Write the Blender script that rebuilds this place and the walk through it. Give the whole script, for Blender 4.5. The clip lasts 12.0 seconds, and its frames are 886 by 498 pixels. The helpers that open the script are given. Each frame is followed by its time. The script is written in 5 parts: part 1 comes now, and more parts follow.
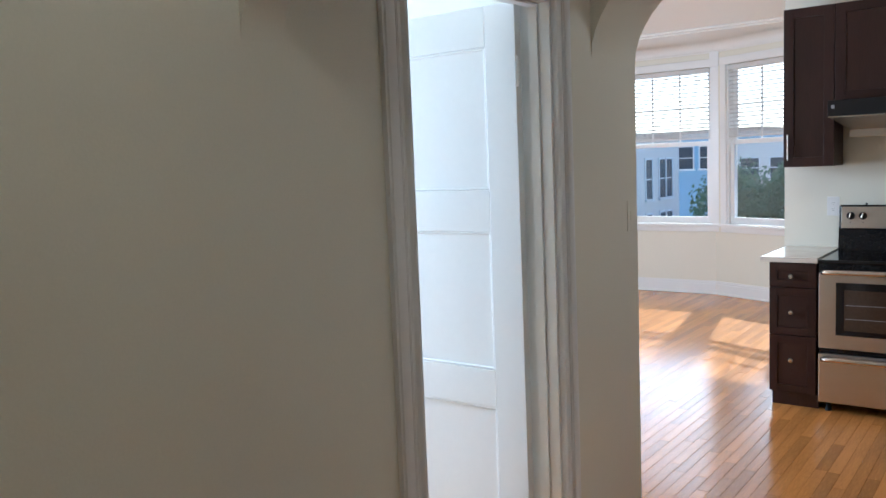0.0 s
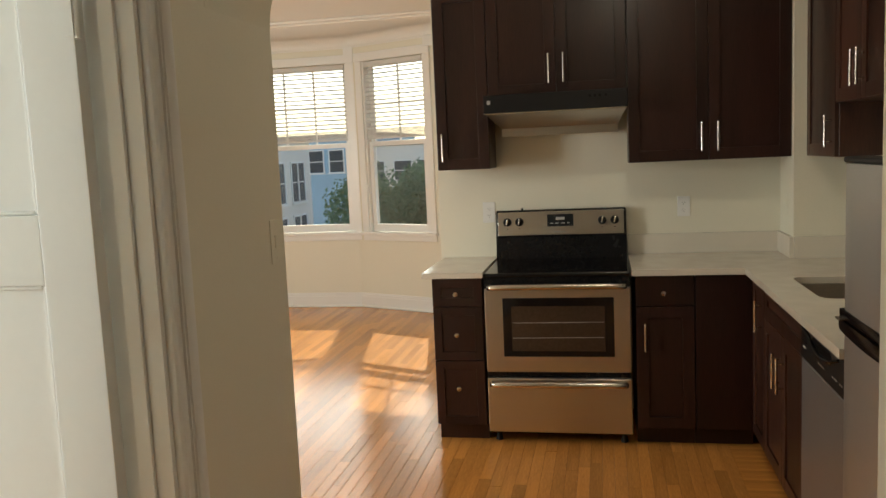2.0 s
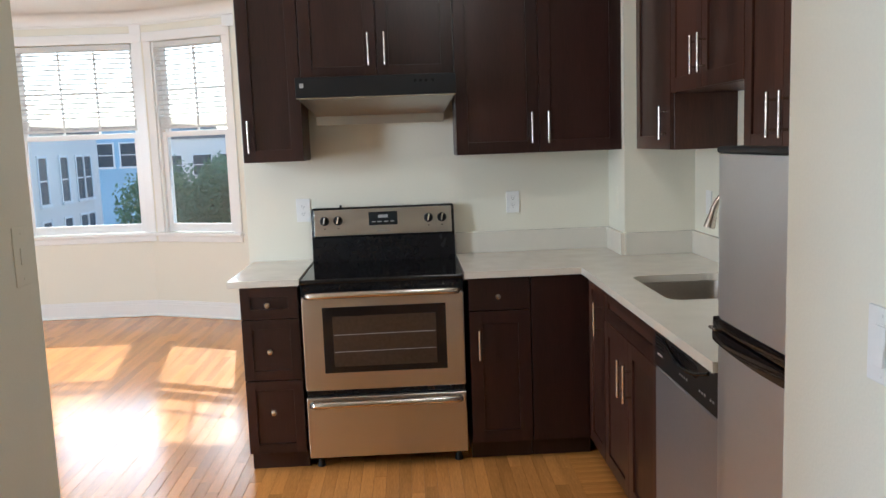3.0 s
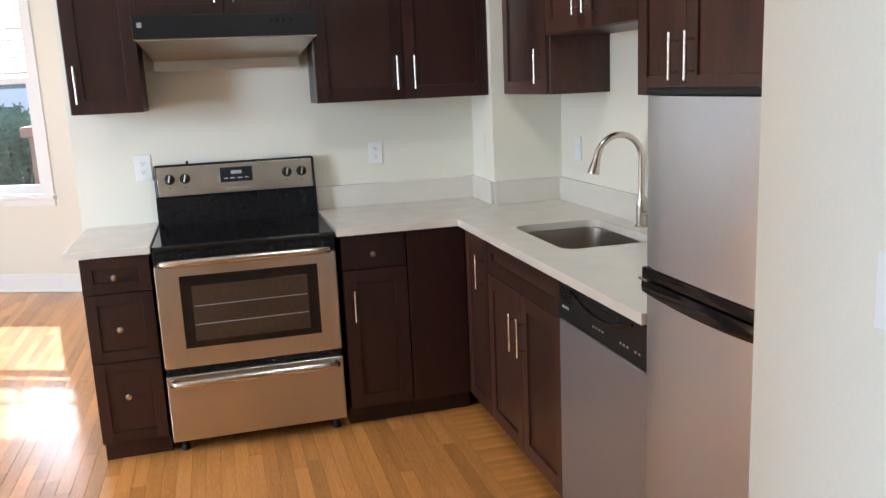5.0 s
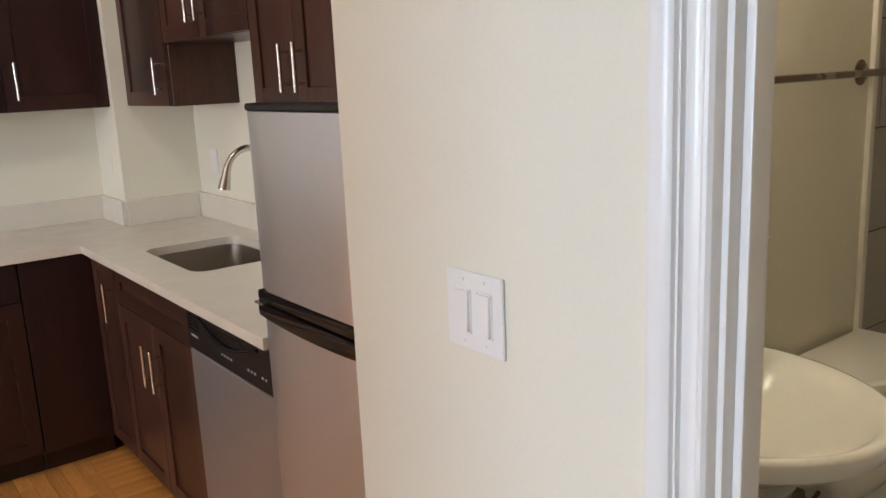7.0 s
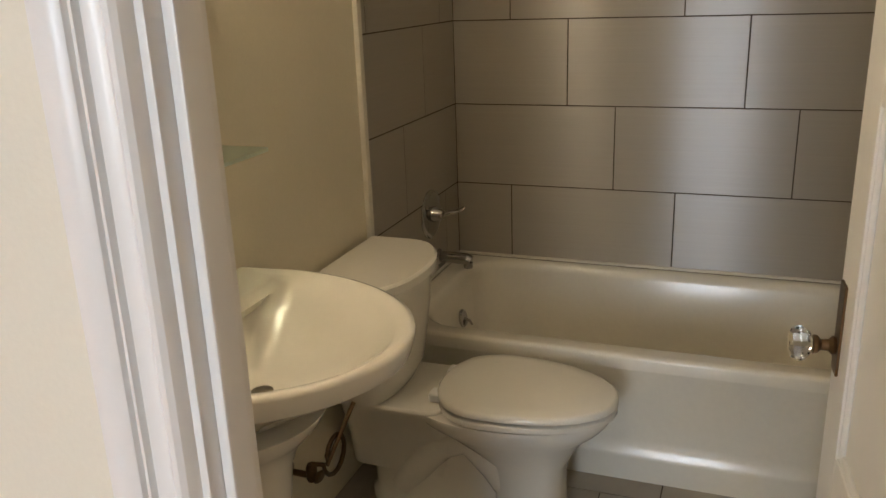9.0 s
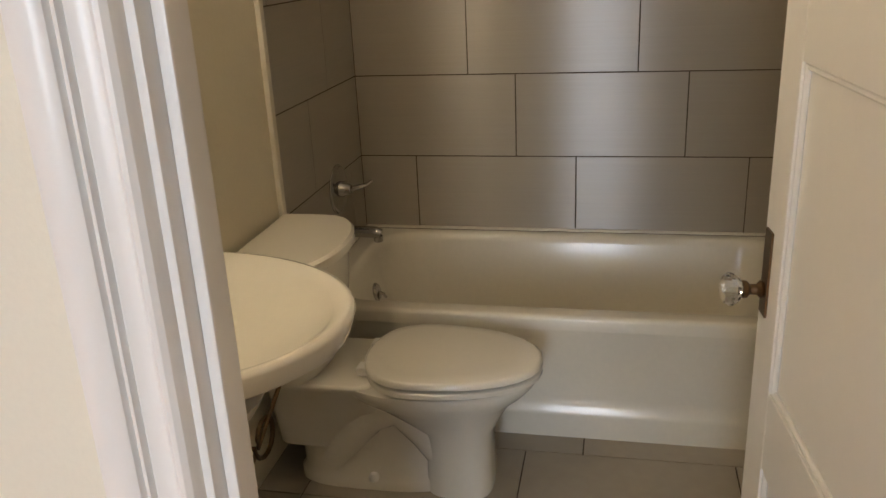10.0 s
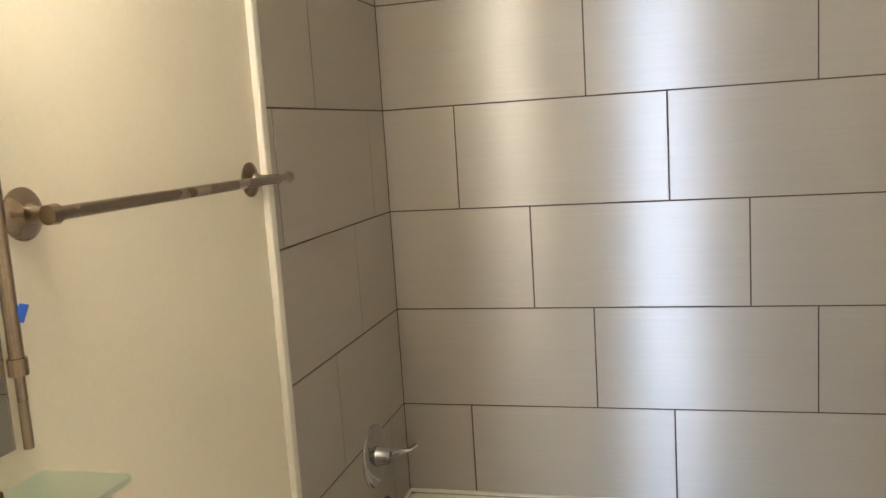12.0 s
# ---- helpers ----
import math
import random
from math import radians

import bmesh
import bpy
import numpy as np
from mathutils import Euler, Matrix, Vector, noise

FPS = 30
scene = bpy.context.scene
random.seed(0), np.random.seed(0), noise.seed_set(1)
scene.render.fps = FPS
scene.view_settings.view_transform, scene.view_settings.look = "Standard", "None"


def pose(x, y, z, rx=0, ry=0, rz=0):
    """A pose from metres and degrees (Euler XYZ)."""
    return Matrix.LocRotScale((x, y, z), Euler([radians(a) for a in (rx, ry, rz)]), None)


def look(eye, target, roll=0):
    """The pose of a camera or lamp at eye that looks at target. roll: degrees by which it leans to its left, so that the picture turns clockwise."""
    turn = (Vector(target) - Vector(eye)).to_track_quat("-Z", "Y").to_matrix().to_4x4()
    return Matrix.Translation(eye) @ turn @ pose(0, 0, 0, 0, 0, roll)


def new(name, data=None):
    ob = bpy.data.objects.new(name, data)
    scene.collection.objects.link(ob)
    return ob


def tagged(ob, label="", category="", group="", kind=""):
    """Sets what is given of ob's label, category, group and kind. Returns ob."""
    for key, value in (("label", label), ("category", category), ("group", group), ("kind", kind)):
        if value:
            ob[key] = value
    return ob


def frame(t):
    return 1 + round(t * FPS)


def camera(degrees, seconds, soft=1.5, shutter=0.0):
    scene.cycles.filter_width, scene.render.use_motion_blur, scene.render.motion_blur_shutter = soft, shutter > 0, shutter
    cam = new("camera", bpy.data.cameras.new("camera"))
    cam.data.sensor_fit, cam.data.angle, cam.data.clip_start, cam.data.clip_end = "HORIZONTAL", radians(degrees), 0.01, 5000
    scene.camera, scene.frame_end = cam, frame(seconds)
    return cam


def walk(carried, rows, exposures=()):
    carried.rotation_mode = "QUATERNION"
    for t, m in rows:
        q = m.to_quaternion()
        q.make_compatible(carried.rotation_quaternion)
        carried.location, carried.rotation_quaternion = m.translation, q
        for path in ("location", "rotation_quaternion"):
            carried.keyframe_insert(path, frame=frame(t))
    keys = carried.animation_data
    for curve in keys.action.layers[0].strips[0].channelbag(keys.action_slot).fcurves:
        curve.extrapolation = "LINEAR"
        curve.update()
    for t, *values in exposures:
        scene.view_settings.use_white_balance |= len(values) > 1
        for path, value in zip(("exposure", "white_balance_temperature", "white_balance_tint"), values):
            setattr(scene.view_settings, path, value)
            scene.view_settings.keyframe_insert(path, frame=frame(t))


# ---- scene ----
cam = camera(56.6, 12.0)
PATH = [
    (0, (1.070, -5.156, 1.551), (-0.111, -3.554, 1.348), -2.3),
    (0.5, (1.011, -4.925, 1.535), (-0.013, -3.221, 1.319), -3.0),
    (1, (0.969, -4.607, 1.545), (0.102, -2.818, 1.325), -3.1),
    (1.5, (0.777, -4.411, 1.536), (0.153, -2.524, 1.31), -2.8),
    (2, (0.636, -4.22, 1.545), (0.247, -2.272, 1.315), -2.6),
    (2.5, (0.599, -3.952, 1.541), (0.401, -1.976, 1.304), -2.7),
    (3, (0.525, -3.755, 1.525), (0.6, -1.773, 1.264), -2.1),
    (3.5, (0.429, -3.606, 1.518), (0.761, -1.656, 1.222), -2.3),
    (5.5, (0.297, -3.496, 1.529), (0.809, -1.606, 1.12), -2.6),
    (6, (0.33, -3.495, 1.537), (0.907, -1.622, 1.14), -2.8),
    (6.5, (0.408, -3.462, 1.539), (1.274, -1.704, 1.139), -2.9),
    (7, (0.503, -3.474, 1.535), (1.685, -1.916, 1.115), -2.6),
    (7.5, (0.577, -3.483, 1.532), (1.993, -2.142, 1.091), -2.1),
    (9.5, (0.754, -3.363, 1.437), (2.568, -2.852, 0.769), -2.4),
    (10, (0.71, -3.316, 1.446), (2.546, -2.908, 0.765), -2.7),
    (10.5, (0.802, -3.272, 1.447), (2.676, -2.877, 0.868), -2.8),
    (11, (0.98, -3.244, 1.544), (2.886, -2.786, 1.15), -3.3),
    (11.2, (1.046, -3.228, 1.546), (2.956, -2.729, 1.226), -3.5),
    (11.5, (1.138, -3.216, 1.546), (3.046, -2.693, 1.254), -3.6),
    (12, (1.329, -3.135, 1.554), (3.243, -2.626, 1.273), -3.7),
]
EXPOSURES = [
    (0.0, 1.42, 4950, 6), (0.5, 1.42, 5050, 4), (1.0, 1.22, 6100, 2), (1.5, 1.05, 7700, 4), (2.0, 1.02, 6900, 3), (2.5, 1.48, 5450, 4), (3.0, 1.68, 5350, 5), (3.5, 1.83, 5250, 6),
    (6.0, 2.05, 5200, 8), (6.5, 1.98, 5450, 10), (7.0, 1.76, 5900, 12), (7.5, 1.66, 6600, 12), (9.5, 1.68, 6600, 14), (10.0, 1.66, 6700, 15), (10.5, 1.62, 6900, 16), (11.0, 2.08, 7400, 16), (11.5, 2.70, 6500, 14), (12.0, 3.02, 5600, 12),
]
walk(cam, [(t, look(eye, target, roll)) for t, eye, target, roll in PATH], EXPOSURES)

# ---- light ----
world = bpy.data.worlds.new("sky")
scene.world = world
world.use_nodes = True
wn = world.node_tree.nodes
sky = wn.new("ShaderNodeTexSky")
sky.sky_type, sky.sun_disc = "NISHITA", False
SUN_ELEV, SUN_AZ = 35.5, -10.8     # azimuth from +y, towards +x
sky.sun_elevation, sky.sun_rotation = radians(SUN_ELEV), radians(SUN_AZ)
sky.air_density, sky.dust_density = 0.7, 2.0
world.node_tree.links.new(sky.outputs[0], wn["Background"].inputs[0])
wn["Background"].inputs[1].default_value = 0.125

sun = new("sun", bpy.data.lights.new("sun", "SUN"))
sun.data.energy, sun.data.angle, sun.data.color = 2.3, radians(0.6), (1.0, 0.93, 0.82)
sd = Vector((math.sin(radians(SUN_AZ)) * math.cos(radians(SUN_ELEV)), math.cos(radians(SUN_AZ)) * math.cos(radians(SUN_ELEV)), math.sin(radians(SUN_ELEV))))
sun.matrix_world = look(sd * 30, (0, 0, 0))


def area_lamp(name, eye, target, sx, sy, watts, color):
    lamp = new(name, bpy.data.lights.new(name, "AREA"))
    lamp.data.shape, lamp.data.size, lamp.data.size_y = "RECTANGLE", sx, sy
    lamp.data.energy, lamp.data.color = watts, color
    lamp.matrix_world = look(eye, target)
    return lamp


DAY = (0.93, 0.97, 1.0)
WARM = (1.0, 0.93, 0.82)
area_lamp("window_light_centre", (-2.45, 3.86, 1.65), (-2.45, 0, 0.9), 1.0, 1.6, 0.9, DAY)
area_lamp("window_light_right", (-1.38, 3.63, 1.65), (-1.9, 1.5, 0.9), 0.62, 1.6, 0.9, DAY)
area_lamp("window_light_left", (-3.59, 3.63, 1.65), (-2.9, 1.5, 0.9), 0.62, 1.6, 0.9, DAY)
# unseen lamp, added to light the kitchen from the left
area_lamp("fill_light_living", (-3.18, -1.74, 1.6), (-2.3, 0.6, 1.3), 0.8, 1.5, 35, DAY)
area_lamp("window_light_bedroom", (-2.58, -3.22, 1.5), (0, -3.15, 1.0), 1.05, 1.4, 26, (0.80, 0.90, 1.0))
# weak unseen fill over the kitchen, below an added ceiling fixture
area_lamp("kitchen_fill_lamp", (0.75, -1.15, 2.655), (0.75, -1.15, 0), 0.30, 0.30, 2.0, WARM)
area_lamp("hall_lamp", (0.48, -4.55, 2.655), (0.48, -4.55, 0), 0.28, 0.28, 0.15, WARM)
for vx in (1.85, 2.08):
    vb = new("vanity_bulb", bpy.data.lights.new("vanity_bulb", "POINT"))
    vb.data.energy, vb.data.color, vb.data.shadow_soft_size = 1.3, (1.0, 0.83, 0.58), 0.05
    vb.location = (vx, -2.425, 2.015)

# ---- materials ----
MATS = {}


def mat(name, col, rough=0.5, metal=0.0, vary=0.06, scale=3.0, fine=60.0, bump=0.05, stretch=(1, 1, 1), coat=0.0, spec=0.5, rand=0.0, rvary=0.08):
    """A surface with broad stains, fine grain, uneven gloss and fine relief."""
    m = bpy.data.materials.new(name)
    m.use_nodes = True
    n, l = m.node_tree.nodes, m.node_tree.links
    b = n["Principled BSDF"]
    tc = n.new("ShaderNodeTexCoord")
    mp = n.new("ShaderNodeMapping")
    mp.inputs["Scale"].default_value = stretch
    l.new(tc.outputs["Object"], mp.inputs[0])
    big, small = n.new("ShaderNodeTexNoise"), n.new("ShaderNodeTexNoise")
    big.inputs["Scale"].default_value, small.inputs["Scale"].default_value = scale, fine
    big.inputs["Detail"].default_value = small.inputs["Detail"].default_value = 4
    for t in (big, small):
        l.new(mp.outputs[0], t.inputs["Vector"])
    add = n.new("ShaderNodeMath")
    add.operation = "MULTIPLY_ADD"
    l.new(small.outputs["Fac"], add.inputs[0])
    add.inputs[1].default_value = 0.5
    half = n.new("ShaderNodeMath")
    half.operation = "MULTIPLY"
    l.new(big.outputs["Fac"], half.inputs[0])
    half.inputs[1].default_value = 0.5
    l.new(half.outputs[0], add.inputs[2])
    src = add.outputs[0]
    if rand:
        oi = n.new("ShaderNodeObjectInfo")
        ra = n.new("ShaderNodeMath")
        ra.operation = "MULTIPLY_ADD"
        l.new(oi.outputs["Random"], ra.inputs[0])
        ra.inputs[1].default_value = rand
        l.new(src, ra.inputs[2])
        sb = n.new("ShaderNodeMath")
        sb.operation = "SUBTRACT"
        l.new(ra.outputs[0], sb.inputs[0])
        sb.inputs[1].default_value = rand / 2
        src = sb.outputs[0]
    ramp = n.new("ShaderNodeValToRGB")
    ramp.color_ramp.elements[0].position, ramp.color_ramp.elements[1].position = 0.3, 0.7
    ramp.color_ramp.elements[0].color = (*[max(0.0, c * (1 - vary)) for c in col], 1)
    ramp.color_ramp.elements[1].color = (*[min(1.0, c * (1 + vary)) for c in col], 1)
    l.new(src, ramp.inputs[0])
    l.new(ramp.outputs[0], b.inputs["Base Color"])
    rr = n.new("ShaderNodeMapRange")
    rr.inputs["To Min"].default_value, rr.inputs["To Max"].default_value = max(0.02, rough - rvary), min(1.0, rough + rvary)
    l.new(big.outputs["Fac"], rr.inputs["Value"])
    l.new(rr.outputs[0], b.inputs["Roughness"])
    b.inputs["Metallic"].default_value = metal
    b.inputs["Coat Weight"].default_value = coat
    b.inputs["Coat Roughness"].default_value = 0.12
    b.inputs["Specular IOR Level"].default_value = spec
    if bump:
        bp = n.new("ShaderNodeBump")
        bp.inputs["Strength"].default_value, bp.inputs["Distance"].default_value = bump, 0.004
        l.new(small.outputs["Fac"], bp.inputs["Height"])
        l.new(bp.outputs[0], b.inputs["Normal"])
    MATS[name] = m
    return m


def glass_mat(name, col, rough=0.0, ior=1.45):
    m = bpy.data.materials.new(name)
    m.use_nodes = True
    b = m.node_tree.nodes["Principled BSDF"]
    b.inputs["Base Color"].default_value = (*col, 1)
    b.inputs["Transmission Weight"].default_value = 1.0
    b.inputs["Roughness"].default_value, b.inputs["IOR"].default_value = rough, ior
    return m


def thin_glass(name):
    """A window pane: mostly clear, with a weak mirror."""
    m = bpy.data.materials.new(name)
    m.use_nodes = True
    n, l = m.node_tree.nodes, m.node_tree.links
    n.remove(n["Principled BSDF"])
    tr, gl, mx, fr = n.new("ShaderNodeBsdfTransparent"), n.new("ShaderNodeBsdfGlossy"), n.new("ShaderNodeMixShader"), n.new("ShaderNodeFresnel")
    gl.inputs["Roughness"].default_value = 0.02
    tr.inputs[0].default_value = (0.93, 0.96, 0.96, 1)
    l.new(fr.outputs[0], mx.inputs[0]), l.new(tr.outputs[0], mx.inputs[1]), l.new(gl.outputs[0], mx.inputs[2])
    l.new(mx.outputs[0], n["Material Output"].inputs[0])
    return m


def glow_mat(name, col, strength):
    m = bpy.data.materials.new(name)
    m.use_nodes = True
    b = m.node_tree.nodes["Principled BSDF"]
    b.inputs["Base Color"].default_value = (*col, 1)
    b.inputs["Emission Color"].default_value, b.inputs["Emission Strength"].default_value = (*col, 1), strength
    return m


WALL = mat("cream_wall_paint", (0.795, 0.760, 0.638), 0.55, vary=0.025, scale=1.2, fine=140, bump=0.10)
BATHWALL = mat("cream_gloss_paint", (0.76, 0.70, 0.55), 0.38, vary=0.03, scale=1.5, fine=120, bump=0.08)
CEIL = mat("white_ceiling_paint", (0.84, 0.82, 0.77), 0.6, vary=0.02, scale=1.0, fine=120, bump=0.06)
TRIM = mat("white_gloss_trim_paint", (0.84, 0.83, 0.80), 0.30, vary=0.015, scale=3, fine=40, bump=0.03, rvary=0.03)
OAK = mat("varnished_oak", (0.58, 0.250, 0.062), 0.17, vary=0.26, scale=2.2, fine=26, bump=0.05, stretch=(9, 0.7, 9), coat=0.0, rand=0.34, rvary=0.05)
OAKCROSS = mat("varnished_oak_header", (0.60, 0.252, 0.058), 0.16, vary=0.26, scale=2.2, fine=26, bump=0.05, stretch=(0.7, 9, 9), rand=0.14, rvary=0.05)
OAKGAP = mat("dark_floor_joint", (0.38, 0.185, 0.06), 0.6, vary=0.2)
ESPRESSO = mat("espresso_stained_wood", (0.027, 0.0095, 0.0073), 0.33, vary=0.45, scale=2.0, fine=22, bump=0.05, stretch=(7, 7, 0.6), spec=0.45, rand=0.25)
# espresso again: daylight on the west-facing fronts put into its colour, plus scuffs
LITWOOD = mat("lit_scuffed_espresso_wood", (0.050, 0.0205, 0.0135), 0.36, vary=0.5, scale=2.6, fine=24, bump=0.06, stretch=(7, 7, 0.6), spec=0.45, rand=0.3)
EDGELIT = mat("lit_cabinet_edge", (0.26, 0.24, 0.23), 0.45, vary=0.1)
QUARTZ = mat("white_quartz", (0.71, 0.66, 0.57), 0.18, vary=0.035, scale=9, fine=240, bump=0.01)
STEEL = mat("brushed_stainless", (0.58, 0.55, 0.51), 0.30, metal=1.0, vary=0.03, scale=1.5, fine=60, bump=0.006, stretch=(0.5, 0.5, 10), rvary=0.03)
SILVER = mat("silver_painted_steel", (0.55, 0.55, 0.555), 0.34, metal=0.78, vary=0.03, scale=2, fine=150, bump=0.02, rvary=0.04)
# stainless again, with the dishwasher's dark bluish reflections put into its colour
DARKSTEEL = mat("stainless_dark_reflection", (0.37, 0.37, 0.39), 0.36, metal=0.75, vary=0.05, scale=1.5, fine=90, bump=0.004, rvary=0.03)
NICKEL = mat("brushed_nickel", (0.62, 0.58, 0.52), 0.24, metal=1.0, vary=0.05, fine=120, bump=0.02)
CHROME = mat("chrome", (0.42, 0.41, 0.40), 0.06, metal=1.0, vary=0.03, bump=0.0, rvary=0.03)
AGEDNICKEL = mat("dark_aged_nickel", (0.33, 0.26, 0.19), 0.26, metal=1.0, vary=0.12, scale=8, fine=120, bump=0.02)
BRONZE = mat("aged_bronze", (0.16, 0.105, 0.06), 0.38, metal=1.0, vary=0.25, scale=20, fine=120, bump=0.08)
BLACKGLASS = mat("black_ceramic_glass", (0.008, 0.008, 0.009), 0.08, vary=0.2, bump=0.0, rvary=0.04)
BLACK = mat("black_enamel", (0.008, 0.008, 0.009), 0.25, spec=0.3, vary=0.2, bump=0.02)
BLACKPLASTIC = mat("black_plastic", (0.010, 0.010, 0.011), 0.42, spec=0.3, vary=0.15, fine=200, bump=0.05)
OVENGLASS = mat("dark_oven_window", (0.055, 0.035, 0.024), 0.07, vary=0.3, scale=3, bump=0.0, rvary=0.03)
WHITEPLASTIC = mat("white_plastic", (0.82, 0.81, 0.78), 0.32, vary=0.02, fine=90, bump=0.02)
GREYMARK = mat("pale_grey_print", (0.42, 0.42, 0.42), 0.5, vary=0.05)
DARKMARK = mat("dark_slot", (0.03, 0.03, 0.03), 0.6)
PORCELAIN = mat("white_porcelain", (0.83, 0.80, 0.72), 0.10, vary=0.015, scale=4, bump=0.0, coat=0.3, rvary=0.03)
ENAMEL = mat("white_tub_enamel", (0.76, 0.72, 0.62), 0.20, vary=0.03, scale=3, bump=0.0, coat=0.2, rvary=0.04)
TILE = mat("greige_porcelain_tile", (0.34, 0.305, 0.245), 0.36, vary=0.06, scale=2.0, fine=12, bump=0.012, stretch=(0.35, 0.35, 34), rand=0.25, rvary=0.0, spec=1.0)
# fine ribs along the tile draw lights out into upright streaks
tb = TILE.node_tree.nodes["Principled BSDF"]
tb.inputs["Anisotropic"].default_value = 1.0
tb.inputs["IOR"].default_value = 1.68
upright = TILE.node_tree.nodes.new("ShaderNodeCombineXYZ")
upright.inputs[2].default_value = 1.0
TILE.node_tree.links.new(upright.outputs[0], tb.inputs["Tangent"])
FLOORTILE = mat("grey_floor_tile", (0.36, 0.32, 0.26), 0.34, vary=0.08, scale=3, fine=20, bump=0.05, rand=0.25)
GROUT = mat("dark_grout", (0.075, 0.052, 0.034), 0.85, vary=0.15, fine=90, bump=0.2)
CAULK = mat("white_caulk", (0.72, 0.68, 0.58), 0.4, vary=0.05)
BLUETAPE = mat("blue_tape", (0.02, 0.10, 0.55), 0.6, vary=0.1)
MIRROR = mat("mirror_silver", (0.86, 0.88, 0.87), 0.02, metal=1.0, vary=0.01, bump=0.0, rvary=0.0)
BLIND = mat("white_blind_slat", (0.66, 0.645, 0.61), 0.45, vary=0.03, bump=0.0)
SINKSHADESTEEL = mat("sink_and_hood_shade_steel", (0.46, 0.42, 0.37), 0.30, metal=1.0, vary=0.08, fine=120, bump=0.02)
PANE = thin_glass("window_glass")
KNOBGLASS = glass_mat("faceted_clear_glass", (0.97, 0.97, 0.95))
SHELFGLASS = glass_mat("frosted_green_glass", (0.84, 0.98, 0.90), 0.35, 1.25)
LAMPGLASS = glow_mat("warm_opal_lamp", (1.0, 0.86, 0.66), 5.0)
SCREEN = mat("oven_clock_display", (0.02, 0.022, 0.024), 0.12, bump=0.0)


# ---- building helpers ----
ORIGIN = {}


def thing(name, loc, label, category, group="", kind=""):
    """A top-level Empty at the base of a thing; its parts are given in world coordinates."""
    ob = new(name)
    ob.empty_display_size = 0.05
    ob.location = loc
    ORIGIN[ob] = Vector(loc)
    return tagged(ob, label, category, group, kind)


def soft_normals(me, angle):
    """Smooth shading in which large faces outweigh the small faces of their bevels."""
    me.polygons.foreach_set("use_smooth", [True] * len(me.polygons))
    lim = math.cos(radians(angle))
    at = [[] for _ in me.vertices]
    nrm = [p.normal.copy() for p in me.polygons]
    area = [p.area for p in me.polygons]
    for p in me.polygons:
        for v in p.vertices:
            at[v].append(p.index)
    out = []
    for p in me.polygons:
        n0 = nrm[p.index]
        for v in p.vertices:
            s = Vector((0, 0, 0))
            for q in at[v]:
                if nrm[q].dot(n0) >= lim:
                    s += nrm[q] * area[q]
            out.append(s.normalized() if s.length > 1e-12 else n0)
    me.normals_split_custom_set(out)


def finish(bm, name, material, angle=35):
    bmesh.ops.recalc_face_normals(bm, faces=bm.faces)
    me = bpy.data.meshes.new(name)
    bm.to_mesh(me)
    bm.free()
    me.materials.append(material)
    soft_normals(me, angle)
    return me


def part(name, bm, material, parent=None, label="", angle=35):
    """One mesh object under a thing or a part, from world coordinates."""
    o = ORIGIN.get(parent, Vector((0, 0, 0)))
    bmesh.ops.translate(bm, verts=bm.verts, vec=-o)
    ob = new(name, finish(bm, name, material, angle))
    if parent:
        ob.parent = parent
    ORIGIN[ob] = o
    return tagged(ob, label) if label else ob


def solid(name, bm, material, label, category, kind="", group="", angle=35):
    """A thing that is one mesh."""
    ob = new(name, finish(bm, name, material, angle))
    ORIGIN[ob] = Vector((0, 0, 0))
    return tagged(ob, label, category, group, kind)


def box(x0, x1, y0, y1, z0, z1, bevel=0.0, seg=2, bm=None):
    b = bmesh.new()
    bmesh.ops.create_cube(b, size=1)
    for v in b.verts:
        v.co = Vector(((x0 + x1) / 2 + v.co.x * (x1 - x0), (y0 + y1) / 2 + v.co.y * (y1 - y0), (z0 + z1) / 2 + v.co.z * (z1 - z0)))
    if bevel:
        bmesh.ops.bevel(b, geom=b.edges[:], offset=bevel, segments=seg, profile=0.5, affect="EDGES")
    return merge(bm, b)


def merge(bm, b):
    """b joined into bm, or b itself."""
    if bm is None:
        return b
    me = bpy.data.meshes.new("join")
    b.to_mesh(me)
    b.free()
    bm.from_mesh(me)
    bpy.data.meshes.remove(me)
    return bm


def moved(bm, m):
    bmesh.ops.transform(bm, matrix=m, verts=bm.verts)
    return bm


def tube(points, radius, n=12, bm=None, caps=True, squash=1.0):
    """A round bar along points; radius is one number or one for each point."""
    b = bmesh.new()
    pts = [Vector(p) for p in points]
    rad = radius if isinstance(radius, (list, tuple)) else [radius] * len(pts)
    rings = []
    up = None
    for i, p in enumerate(pts):
        d = (pts[min(i + 1, len(pts) - 1)] - pts[max(i - 1, 0)]).normalized()
        if up is None:
            up = d.orthogonal().normalized()
        up = (up - d * up.dot(d)).normalized()
        side = d.cross(up)
        rings.append([b.verts.new(p + rad[i] * (math.cos(2 * math.pi * k / n) * up + squash * math.sin(2 * math.pi * k / n) * side)) for k in range(n)])
    for a, c in zip(rings, rings[1:]):
        for k in range(n):
            b.faces.new((a[k], a[(k + 1) % n], c[(k + 1) % n], c[k]))
    if caps:
        b.faces.new(rings[0][::-1]), b.faces.new(rings[-1])
    return merge(bm, b)


